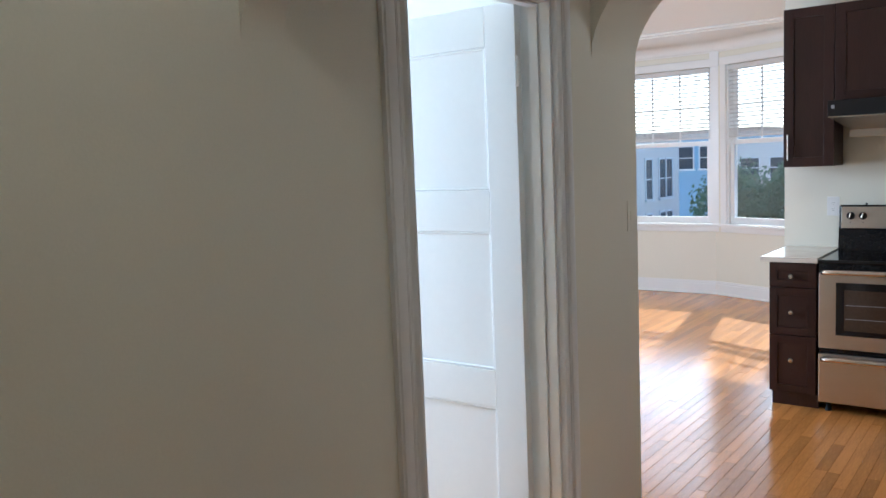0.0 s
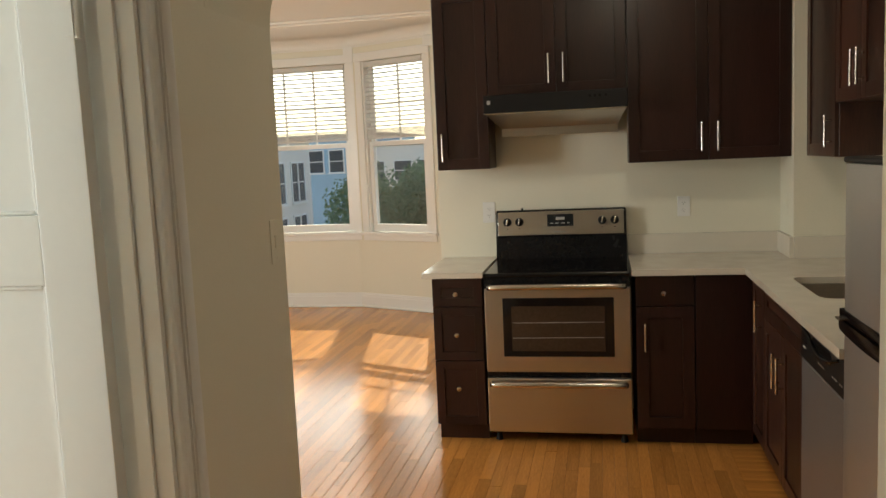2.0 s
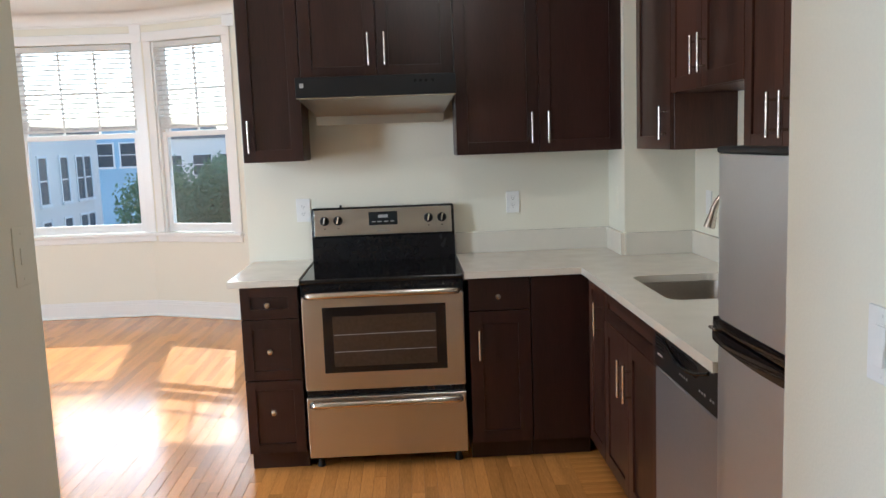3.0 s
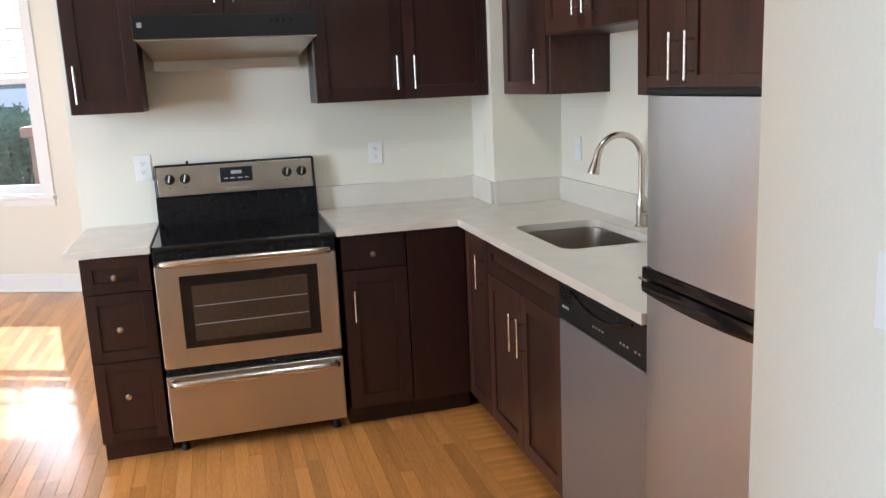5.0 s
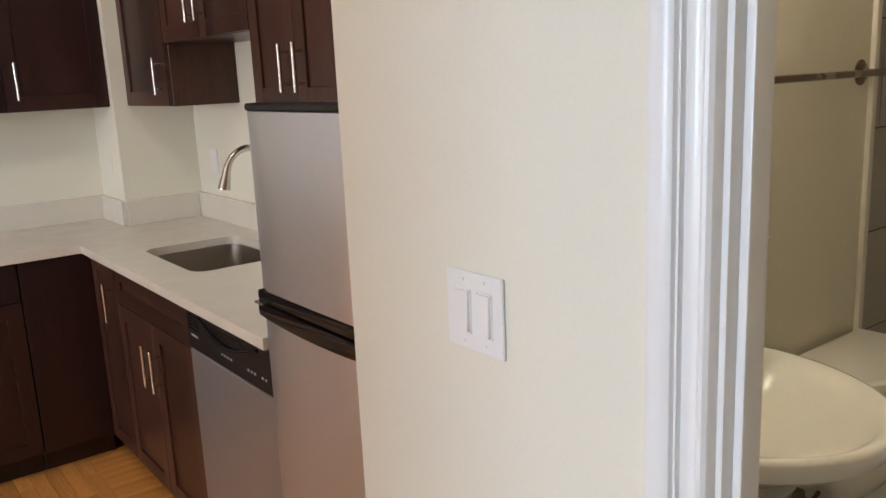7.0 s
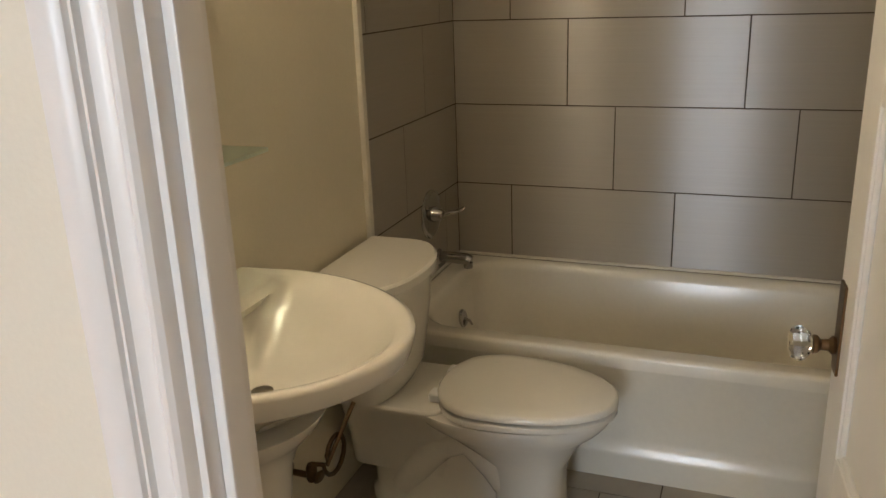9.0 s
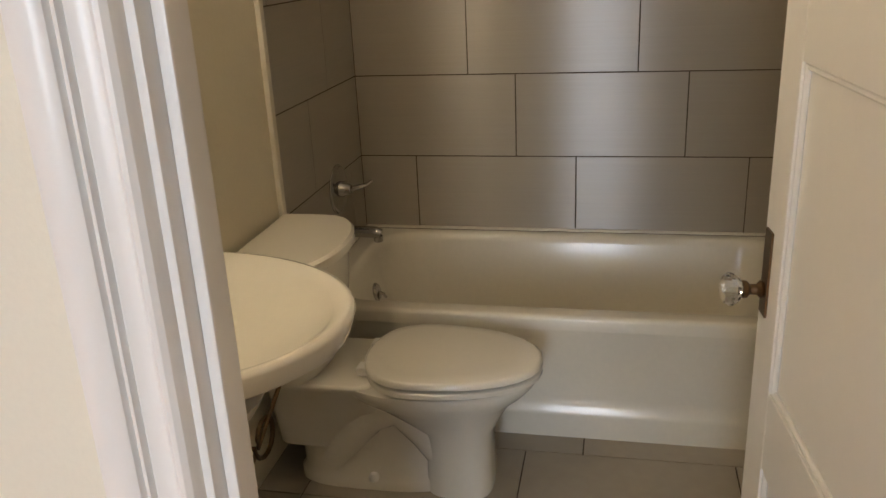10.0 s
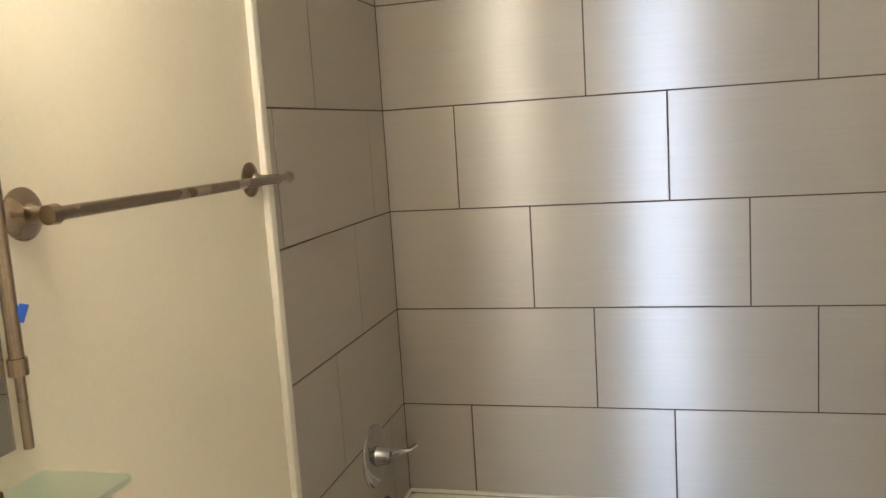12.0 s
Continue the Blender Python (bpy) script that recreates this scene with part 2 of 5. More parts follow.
def lathe(profile, centre=(0, 0, 0), n=32, bm=None, sx=1.0, sy=1.0):
    """Turned about a vertical axis: profile of (radius, height)."""
    b = bmesh.new()
    c = Vector(centre)
    rings = [[b.verts.new(c + Vector((r * sx * math.cos(2 * math.pi * k / n), r * sy * math.sin(2 * math.pi * k / n), z))) for k in range(n)] for r, z in profile]
    for a, d in zip(rings, rings[1:]):
        for k in range(n):
            b.faces.new((a[k], a[(k + 1) % n], d[(k + 1) % n], d[k]))
    b.faces.new(rings[0][::-1]), b.faces.new(rings[-1])
    return merge(bm, b)


def loft(rings, bm=None, caps=True):
    """Skin over closed rings of equal length."""
    b = bmesh.new()
    vs = [[b.verts.new(p) for p in r] for r in rings]
    n = len(vs[0])
    for a, d in zip(vs, vs[1:]):
        for k in range(n):
            b.faces.new((a[k], a[(k + 1) % n], d[(k + 1) % n], d[k]))
    if caps:
        b.faces.new(vs[0][::-1]), b.faces.new(vs[-1])
    return merge(bm, b)


def prism(outline, axis, a, b_, bm=None):
    """A flat outline carried along an axis: 'x' takes (y, z), 'y' takes (x, z), 'z' takes (x, y)."""
    put = {"x": lambda p, t: (t, p[0], p[1]), "y": lambda p, t: (p[0], t, p[1]), "z": lambda p, t: (p[0], p[1], t)}[axis]
    return loft([[Vector(put(p, a)) for p in outline], [Vector(put(p, b_)) for p in outline]], bm)


def rounded(cx, cy, hx, hy, r, n=6):
    """A rectangle's outline with round corners."""
    out = []
    for sx, sy, a0 in ((1, 1, 0), (-1, 1, 90), (-1, -1, 180), (1, -1, 270)):
        for k in range(n + 1):
            a = radians(a0 + 90 * k / n)
            out.append((cx + sx * (hx - r) + r * math.cos(a), cy + sy * (hy - r) + r * math.sin(a)))
    return out


def face_y(x0, y, z0):
    """Local (across, out, up) to a front that faces -y; out is towards -y."""
    return Matrix(((1, 0, 0, x0), (0, -1, 0, y), (0, 0, 1, z0), (0, 0, 0, 1)))


def face_x(x, y0, z0):
    """Local (across, out, up) to a front that faces -x; across runs towards -y."""
    return Matrix(((0, -1, 0, x), (-1, 0, 0, y0), (0, 0, 1, z0), (0, 0, 0, 1)))


# ---- structure ----
CEIL_Z = 2.75
XL, XR = -0.30, 1.25            # hall faces
BW = 1.325                      # bathroom face of the thin partition
ARCH_Y0, ARCH_Y1 = -2.33, -1.93
BD1 = -2.969                    # near jamb of the bathroom door


def wall(name, boxes, material=None, label="plain cream painted plaster wall"):
    bm = None
    for b in boxes:
        foot = -0.11 if b[4] == 0 else b[4]      # walls stand on the slab, below the finished floor
        bm = box(*b[:4], foot, b[5], bm=bm)
    return solid(name, bm, material or WALL, label, "wall", "structure")


wall("wall_stove", [(-0.34, 2.065, 0.615, 0.735, 0, CEIL_Z)])
wall("wall_pillar", [(1.59, 1.945, 0.29, 0.615, 0, CEIL_Z)], label="cream painted boxed-out corner column")
wall("wall_kitchen_east", [(1.945, 2.065, -2.205, 0.615, 0, CEIL_Z)])
wall("wall_bath_north", [(BW, 3.865, -2.32, -2.205, 0, CEIL_Z)], BATHWALL, "cream gloss painted bathroom wall")
wall("wall_hall_east", [(XR, BW, BD1, -2.205, 0, CEIL_Z), (XR, BW, -3.67, BD1, 2.03, CEIL_Z), (XR, BW, -6.5, -3.67, 0, CEIL_Z)])
wall("wall_bath_east", [(3.745, 3.865, -4.10, -2.32, 0, CEIL_Z)], BATHWALL)
wall("wall_bath_south", [(BW, 3.745, -4.10, -3.98, 0, CEIL_Z)], BATHWALL)
DOOR_Y0, DOOR_Y1 = -3.43, -2.63
wall("wall_hall_west", [(-0.42, XL, -6.5, DOOR_Y0, 0, CEIL_Z), (-0.42, XL, DOOR_Y0, DOOR_Y1, 2.10, CEIL_Z), (-0.42, XL, DOOR_Y1, ARCH_Y1, 0, CEIL_Z)])
wall("wall_hall_south", [(-0.42, BW, -6.62, -6.5, 0, CEIL_Z)])
# the gap from x -3.62 to -2.74 is an added opening for the fill lamp
wall("wall_living_south", [(-4.72, -3.62, -2.05, ARCH_Y1, 0, CEIL_Z), (-2.74, -0.42, -2.05, ARCH_Y1, 0, CEIL_Z), (-3.62, -2.74, -2.05, ARCH_Y1, 0, 0.8), (-3.62, -2.74, -2.05, ARCH_Y1, 2.4, CEIL_Z)])
wall("wall_living_west", [(-4.72, -4.6, ARCH_Y1, 3.3, 0, CEIL_Z)])
wall("wall_living_east", [(0.40, 0.52, 0.735, 3.3, 0, CEIL_Z)])
wall("wall_bedroom", [(-2.72, -2.6, -2.66, -2.05, 0, CEIL_Z), (-2.72, -2.6, -5.2, -3.80, 0, CEIL_Z), (-2.72, -2.6, -3.80, -2.66, 0, 0.8), (-2.72, -2.6, -3.80, -2.66, 2.3, CEIL_Z),
                      (-2.6, -0.42, -5.2, -5.08, 0, CEIL_Z)])

# hall arches: a low basket curve that springs from the wall faces
def arch(name, y0, y1, z0, rise):
    half, mid, n = (XR - XL) / 2, (XL + XR) / 2, 28
    bm = bmesh.new()
    rows = []
    for k in range(n + 1):
        a = math.pi * k / n
        x, z = mid - half * math.cos(a), z0 + rise * math.sin(a)
        rows.append([bm.verts.new(p) for p in ((x, y0, z), (x, y1, z), (x, y1, CEIL_Z), (x, y0, CEIL_Z))])
    for a, b in zip(rows, rows[1:]):
        for k in range(4):
            bm.faces.new((a[k], a[(k + 1) % 4], b[(k + 1) % 4], b[k]))
    return solid(name, bm, WALL, "smooth cream plaster hallway arch", "arch", "structure", angle=30)


arch("wall_arch_1", ARCH_Y0, ARCH_Y1, 1.92, 0.46)
arch("wall_arch_2", -3.98, -3.86, 1.83, 0.33)

# floors
solid("floor", box(-0.36, 1.40, -6.62, -2.2, -0.12, -0.006, bm=box(-2.72, -0.36, -5.2, -2.2, -0.12, -0.006, bm=box(-4.8, 2.1, -2.2, 4.2, -0.12, -0.006))), OAKGAP, "dark subfloor under narrow oak floor strips", "floor", "structure")
solid("floor_bath", box(XR + 0.002, 3.745, -3.98, -2.31, -0.05, -0.004), GROUT, "dark grout bed under grey bathroom floor tiles", "floor", "structure")
solid("ceiling", box(-4.8, 2.1, -6.6, 4.2, CEIL_Z, CEIL_Z + 0.12), CEIL, "white painted plaster ceiling", "ceiling", "structure")
solid("ceiling_bath", box(BW, 3.745, -3.98, -2.32, 2.50, 2.56), CEIL, "white painted bathroom ceiling", "ceiling", "structure")

# ---- bay ----
BAY_Y = 3.92
CL, CR = -3.095, -1.87
ANG = math.atan2(0.33, 0.76)


def bay_matrix(side):
    """Local (along, out into the room, up) to a bay wall."""
    if side == "centre":
        return Matrix(((1, 0, 0, CL), (0, -1, 0, BAY_Y), (0, 0, 1, 0), (0, 0, 0, 1)))
    c, s = math.cos(ANG), math.sin(ANG)
    if side == "right":
        return Matrix(((c, -s, 0, CR), (-s, -c, 0, BAY_Y), (0, 0, 1, 0), (0, 0, 0, 1)))
    return Matrix(((c, s, 0, CL - 2.0 * c), (s, -c, 0, BAY_Y - 2.0 * s), (0, 0, 1, 0), (0, 0, 0, 1)))


def bay_wall(name, m, length, o0, o1, z0, z1, ext0=0.0, ext1=0.0):
    bm = None
    for b in ((-ext0, o0, -0.14, 0, 0, CEIL_Z), (o1, length + ext1, -0.14, 0, 0, CEIL_Z), (o0, o1, -0.14, 0, 0, z0), (o0, o1, -0.14, 0, z1, CEIL_Z)):
        bm = box(*b, bm=bm)
    return solid(name, moved(bm, m), WALL, "cream painted bay window wall", "wall", "structure")


def double_hung(name, m, o0, o1, z0, z1, rail, cols, blind_to):
    """A sash window in its opening: casing, sill, two sashes, muntins in the upper one, a blind drawn down to a height."""
    w = tagged(new(name), "white painted double-hung sash window, divided upper panes", "window", "", "structure")
    ORIGIN[w] = Vector((0, 0, 0))
    cw = 0.075

    def p(nm, bm, material=TRIM, parent=None, label=""):
        return part(nm, moved(bm, m), material, parent or w, label)

    p("casing_side", box(o0 - cw, o0 + 0.004, 0.0, 0.022, z0 - 0.0, z1 + 0.07, 0.005))
    p("casing_side", box(o1 - 0.004, o1 + cw, 0.0, 0.022, z0 - 0.0, z1 + 0.07, 0.005))
    p("casing_head", box(o0 - cw - 0.004, o1 + cw + 0.004, 0.0, 0.030, z1 + 0.0, z1 + 0.085, 0.006))
    p("sill", box(o0 - cw - 0.01, o1 + cw + 0.01, -0.02, 0.055, z0 - 0.030, z0 + 0.002, 0.007))
    p("apron", box(o0 - cw, o1 + cw, 0.0, 0.020, z0 - 0.085, z0 - 0.030, 0.005))
    p("jamb", box(o0, o0 + 0.022, -0.14, 0.0, z0, z1))
    p("jamb", box(o1 - 0.022, o1, -0.14, 0.0, z0, z1))
    i0, i1 = o0 + 0.024, o1 - 0.024
    st = 0.045

    def sash(nm, za, zb, y, bottom, top):
        bm = box(i0, i0 + st, y - 0.03, y, za, zb, 0.003)
        box(i1 - st, i1, y - 0.03, y, za, zb, 0.003, bm=bm)
        box(i0 + st, i1 - st, y - 0.031, y - 0.001, za, za + bottom, 0.003, bm=bm)
        box(i0 + st, i1 - st, y - 0.031, y - 0.001, zb - top, zb, 0.003, bm=bm)
        s = p(nm, bm)
        g = p("pane", box(i0 + st, i1 - st, y - 0.018, y - 0.015, za + bottom, zb - top), PANE, s, "clear window glass")
        g.visible_shadow = False
        return s

    sash("lower_sash", z0 + 0.004, rail + 0.03, -0.03, 0.075, 0.045)
    up = sash("upper_sash", rail - 0.01, z1 - 0.004, -0.075, 0.045, 0.05)
    for k in range(1, cols):
        x = i0 + st + (i1 - i0 - 2 * st) * k / cols
        p("muntin", box(x - 0.009, x + 0.009, -0.098, -0.080, rail + 0.03, z1 - 0.05, 0.003), TRIM, up)
    zm = (rail + 0.035 + z1 - 0.054) / 2
    p("muntin", box(i0 + st, i1 - st, -0.099, -0.081, zm - 0.011, zm + 0.011, 0.003), TRIM, up)
    # horizontal blind inside the frame
    bl = thing("window_blind", m @ Vector(((o0 + o1) / 2, -0.02, z1)), "white horizontal slat blind drawn half down in the window", "window blind", "bay window blinds")

    def q(nm, bm, label=""):
        return part(nm, moved(bm, m), BLIND, bl, label)

    q("headrail", box(i0 + 0.004, i1 - 0.004, -0.028, 0.004, z1 - 0.055, z1 - 0.006, 0.004))
    z = z1 - 0.085
    while z > blind_to + 0.125:
        b = box(i0 + 0.008, i1 - 0.008, -0.0125, 0.0125, -0.0008, 0.0008)
        q("slat", moved(b, pose(0, -0.012, z, -38)))
        z -= 0.043
    for k in range(15):
        q("slat", box(i0 + 0.008, i1 - 0.008, -0.025, 0.001, blind_to + 0.022 + 0.0055 * k, blind_to + 0.0252 + 0.0055 * k))
    q("bottom_rail", box(i0 + 0.006, i1 - 0.006, -0.026, 0.002, blind_to, blind_to + 0.020, 0.003))
    for fx in (0.16, 0.84):
        x = i0 + (i1 - i0) * fx
        q("ladder_cord", tube([(x, -0.012, blind_to), (x, -0.012, z1 - 0.05)], 0.0012, 5))
    return w


WZ0, WZ1, RAIL = 0.785, 2.492, 1.664
bay_wall("wall_bay_centre", bay_matrix("centre"), CR - CL, 0.092, CR - CL - 0.031, WZ0, WZ1)
bay_wall("wall_bay_right", bay_matrix("right"), 2.6, 0.158, 0.925, WZ0, WZ1, ext0=0.02)
bay_wall("wall_bay_left", bay_matrix("left"), 2.0, 1.075, 1.842, WZ0, WZ1, ext0=0.3, ext1=0.02)
double_hung("window_1", bay_matrix("centre"), 0.092, CR - CL - 0.031, WZ0, WZ1, RAIL, 3, 1.72)
double_hung("window_2", bay_matrix("right"), 0.158, 0.925, WZ0, WZ1, RAIL, 2, 1.72)
double_hung("window_3", bay_matrix("left"), 1.075, 1.842, WZ0, WZ1, RAIL, 2, 1.72)


# baseboards, crown and picture rail of the bay
def base_profile(bm, m, a, b):
    for z0, z1, d in ((0, 0.115, 0.016), (0.115, 0.135, 0.012), (0.135, 0.150, 0.008)):
        box(a, b, 0.0, d, z0, z1, 0.002, 1, bm=bm)
    box(a, b, 0.0, 0.028, 0, 0.018, 0.006, 2, bm=bm)
    bmesh.ops.transform(bm, matrix=m, verts=bm.verts)
    return bm


for side, a, b in (("centre", 0, CR - CL), ("right", 0.0, 2.4), ("left", -0.2, 2.0)):
    solid("baseboard", base_profile(bmesh.new(), bay_matrix(side), a, b), TRIM, "white painted wooden baseboard", "baseboard", "structure")
    bm = box(a, b, 0.0, 0.012, 2.64, 2.662, 0.004)
    cove = [(0.0, 2.655)] + [(0.02 + 0.12 * (1 - math.cos(k / 10 * math.pi / 2)), 2.662 + 0.084 * math.sin(k / 10 * math.pi / 2)) for k in range(11)] + [(0.0, 2.746)]
    prism(cove, "x", a - 0.02, b + 0.02, bm=bm)
    solid("crown_molding", moved(bm, bay_matrix(side)), CEIL, "white coved plaster crown molding", "molding", "structure", angle=60)
solid("ceiling_beam_trim", box(-4.6, 0.40, 2.82, 2.92, 2.715, CEIL_Z, 0.010, 3), CEIL, "white flat ceiling molding across the bay", "molding", "structure")
solid("ceiling_beam_trim", box(-4.6, 0.40, 2.735, 2.815, 2.728, CEIL_Z, 0.008, 3), CEIL, "white flat ceiling molding across the bay", "molding", "structure")
for k, (x, y) in enumerate(((CR, BAY_Y), (-0.96, 3.515))):
    solid("trim_block", box(x - 0.05, x + 0.05, y - 0.032, y - 0.01, 2.555, 2.655, 0.004), TRIM, "white painted corner block above the windows", "trim", "structure")

# ---- doors ----
def casing(name, x_face, out, y0, y1, zt, width=0.105):
    """Moulded casing round an opening in a wall along y; out is -1 or +1, the side that the face looks to."""
    w = tagged(new(name), "white gloss painted moulded door casing", "door casing", "", "structure")
    ORIGIN[w] = Vector((0, 0, 0))
    prof = [(0.0, 0.008), (0.003, 0.016), (0.008, 0.0205), (0.013, 0.0215), (0.018, 0.019), (0.023, 0.012), (0.025, 0.009), (0.030, 0.009), (0.037, 0.011), (0.044, 0.015), (0.0455, 0.010), (0.049, 0.010), (0.0505, 0.018), (0.054, 0.018), (0.0555, 0.013), (0.058, 0.013),
            (0.060, 0.020), (0.066, 0.0235), (0.074, 0.0255), (0.083, 0.026), (0.092, 0.0245), (0.098, 0.0215), (0.100, 0.017), (0.105, 0.015)]
    k = width / 0.105
    for y, s, nm in ((y0, -1, "casing_side"), (y1, 1, "casing_side")):
        pts = [(x_face - out * 0.0, y)] + [(x_face + out * d, y + s * a * k) for a, d in prof] + [(x_face, y + s * width)]
        part(nm, prism(pts, "z", 0, zt + 0.002), TRIM, w, angle=25)
    pts = [(x_face, zt)] + [(x_face + out * d, zt + a * k) for a, d in prof] + [(x_face, zt + width)]
    part("casing_head", prism(pts, "y", y0 - width, y1 + width), TRIM, w, angle=25)
    return w


casing("door_casing_hall", XL, 1, DOOR_Y0, DOOR_Y1, 2.10, 0.105)
casing("door_casing_bath", XR, -1, -3.67, BD1 - 0.008, 2.03, 0.088)
casing("door_casing_bath_inside", BW, 1, -3.67, BD1 + 0.01, 2.03, 0.07)


def jamb_lining(name, x0, x1, y0, y1, zt, stop_x):
    w = tagged(new(name), "white gloss painted door jamb lining with stop", "door jamb", "", "structure")
    ORIGIN[w] = Vector((0, 0, 0))
    part("jamb", box(x0, x1, y0, y0 + 0.016, 0, zt - 0.016, 0.002), TRIM, w)
    part("jamb", box(x0, x1, y1 - 0.016, y1, 0, zt - 0.016, 0.002), TRIM, w)
    part("head", box(x0, x1, y0, y1, zt - 0.016, zt - 0.001, 0.002), TRIM, w)
    part("stop", box(stop_x, stop_x + 0.035, y0 + 0.016, y0 + 0.028, 0, zt - 0.018, 0.003), TRIM, w)
    part("stop", box(stop_x, stop_x + 0.035, y1 - 0.028, y1 - 0.016, 0, zt - 0.018, 0.003), TRIM, w)
    part("stop", box(stop_x, stop_x + 0.035, y0 + 0.028, y1 - 0.028, zt - 0.028, zt - 0.017, 0.003), TRIM, w)
    return w


jamb_lining("door_jamb_hall", -0.421, XL + 0.001, DOOR_Y0, DOOR_Y1, 2.10, -0.375)
jamb_lining("door_jamb_bath", XR - 0.001, BW + 0.001, -3.67, BD1, 2.03, 1.268)


def panel_door(name, width, height, rows, label, m, stile=0.125):
    """A flat-panel door leaf; local: hinge edge at 0 along x, thickness in y, up z."""
    d = thing(name, (0, 0, 0), label, "door")
    t = 0.038
    zs = [0.006] + [v for r in rows for v in r] + [height]
    part("stile", box(0, stile, -t, 0, 0.006, height, 0.003), TRIM, d)
    part("stile", box(width - stile, width, -t, 0, 0.006, height, 0.003), TRIM, d)
    for k in range(0, len(zs), 2):
        part("rail", box(stile, width - stile, -t + 0.0008, -0.0008, zs[k], zs[k + 1], 0.003), TRIM, d)
    for a, b in rows:
        p = part("panel", box(stile - 0.004, width - stile + 0.004, -t + 0.012, -0.012, a - 0.004, b + 0.004), TRIM, d)
        for y0, y1 in ((-t + 0.004, -t + 0.013), (-0.013, -0.004)):
            for c in ((stile, stile + 0.010, a, b), (width - stile - 0.010, width - stile, a, b), (stile + 0.010, width - stile - 0.010, a, a + 0.010), (stile + 0.010, width - stile - 0.010, b - 0.010, b)):
                part("molding", box(c[0], c[1], y0, y1, c[2], c[3], 0.003, 1), TRIM, p)
    d.matrix_basis = m
    return d


# hall door stands open into the bedroom, square to the wall
hall_door = panel_door("door_hall", 0.84, 2.095, [(0.13, 0.66), (0.80, 1.305), (1.455, 1.955)], "white painted three-panel wooden door standing open",
                       Matrix(((-1, 0, 0, -0.405), (0, -1, 0, -2.695), (0, 0, 1, 0), (0, 0, 0, 1))))
for hz in (0.25, 1.86):
    bm = tube([(-0.004, -0.006, hz - 0.045), (-0.004, -0.006, hz + 0.045)], 0.006, 8)
    box(0.0, 0.03, 0.0, 0.002, hz - 0.045, hz + 0.045, bm=bm)
    for k in (-0.048, 0.048):
        lathe([(0.001, k - 0.004), (0.006, k - 0.003), (0.006, k + 0.003), (0.001, k + 0.004)], (-0.004, -0.006, hz), 8, bm=bm)
    part("hinge", bm, TRIM, hall_door, "painted-over butt hinge")

bath_door = panel_door("door_bath", 0.70, 2.01, [(0.12, 0.62), (0.76, 1.28), (1.42, 1.88)], "white painted panelled bathroom door standing open, glass knob",
                       Matrix.Translation((1.345, -3.652, 0)) @ pose(0, 0, 0, 0, 0, 5) @ Matrix.Translation((0, 0.038, 0)), stile=0.10)
bm = box(0.650, 0.686, -0.0005, 0.004, 0.868, 1.012, 0.0015)
part("escutcheon", bm, BRONZE, bath_door, "aged bronze escutcheon plate")
knob = lathe([(0.001, 0.0), (0.013, 0.001), (0.015, 0.006), (0.009, 0.012), (0.0085, 0.022), (0.014, 0.027), (0.015, 0.033), (0.008, 0.037)], n=16)
part("spindle", moved(knob, Matrix.Translation((0.667, 0.003, 0.912)) @ pose(0, 0, 0, -90)), BRONZE, bath_door, "aged bronze knob shank")
kb = lathe([(0.010, 0.0), (0.020, 0.006), (0.027, 0.016), (0.0275, 0.022), (0.022, 0.031), (0.012, 0.035), (0.001, 0.0352)], n=12)
part("knob", moved(kb, Matrix.Translation((0.667, 0.036, 0.912)) @ pose(0, 0, 0, -90)), KNOBGLASS, bath_door, "faceted clear glass knob", angle=5)
part("latch_plate", box(0.699, 0.7015, -0.030, -0.008, 0.86, 1.02, 0.0006), BRONZE, bath_door, "aged bronze latch plate")


# ceiling lights of the kitchen, unseen and added for fill, and of the hallway
def ceiling_light(x, y, label):
    c = thing("ceiling_light", (x, y, CEIL_Z), label, "ceiling lamp", "ceiling lights")
    part("base", lathe([(0.15, 0.0), (0.15, -0.02), (0.14, -0.026)], (x, y, CEIL_Z - 0.0005), 32), NICKEL, c, "brushed metal base ring")
    part("shade", lathe([(0.135, -0.026), (0.132, -0.05), (0.11, -0.075), (0.06, -0.089), (0.01, -0.092)], (x, y, CEIL_Z), 32), LAMPGLASS, c, "warm glowing opal shade", angle=60)


ceiling_light(0.75, -1.15, "round opal ceiling light, added unseen above the kitchen")
ceiling_light(0.48, -4.55, "round opal hallway ceiling light")


# ---- kitchen ----
def bar_handle(parent, m, u, v0, v1, out):
    """A brushed bar pull, upright, on a front given by m; out is the front's surface."""
    bm = tube([(u, out + 0.030, v0), (u, out + 0.030, v1)], 0.006, 12)
    for v in (v0 + 0.024, v1 - 0.024):
        tube([(u, out - 0.001, v), (u, out + 0.030, v)], 0.0045, 10, bm=bm)
    return part("handle", moved(bm, m), NICKEL, parent, "brushed nickel bar handle")


def knob_pull(parent, m, u, v, out):
    k = lathe([(0.006, 0.0), (0.006, 0.012), (0.0135, 0.016), (0.0145, 0.021), (0.011, 0.026), (0.002, 0.027)], n=18)
    return part("knob", moved(k, m @ Matrix.Translation((u, out - 0.001, v)) @ pose(0, 0, 0, -90)), NICKEL, parent, "brushed nickel round knob")


WOOD = {"run": ESPRESSO}


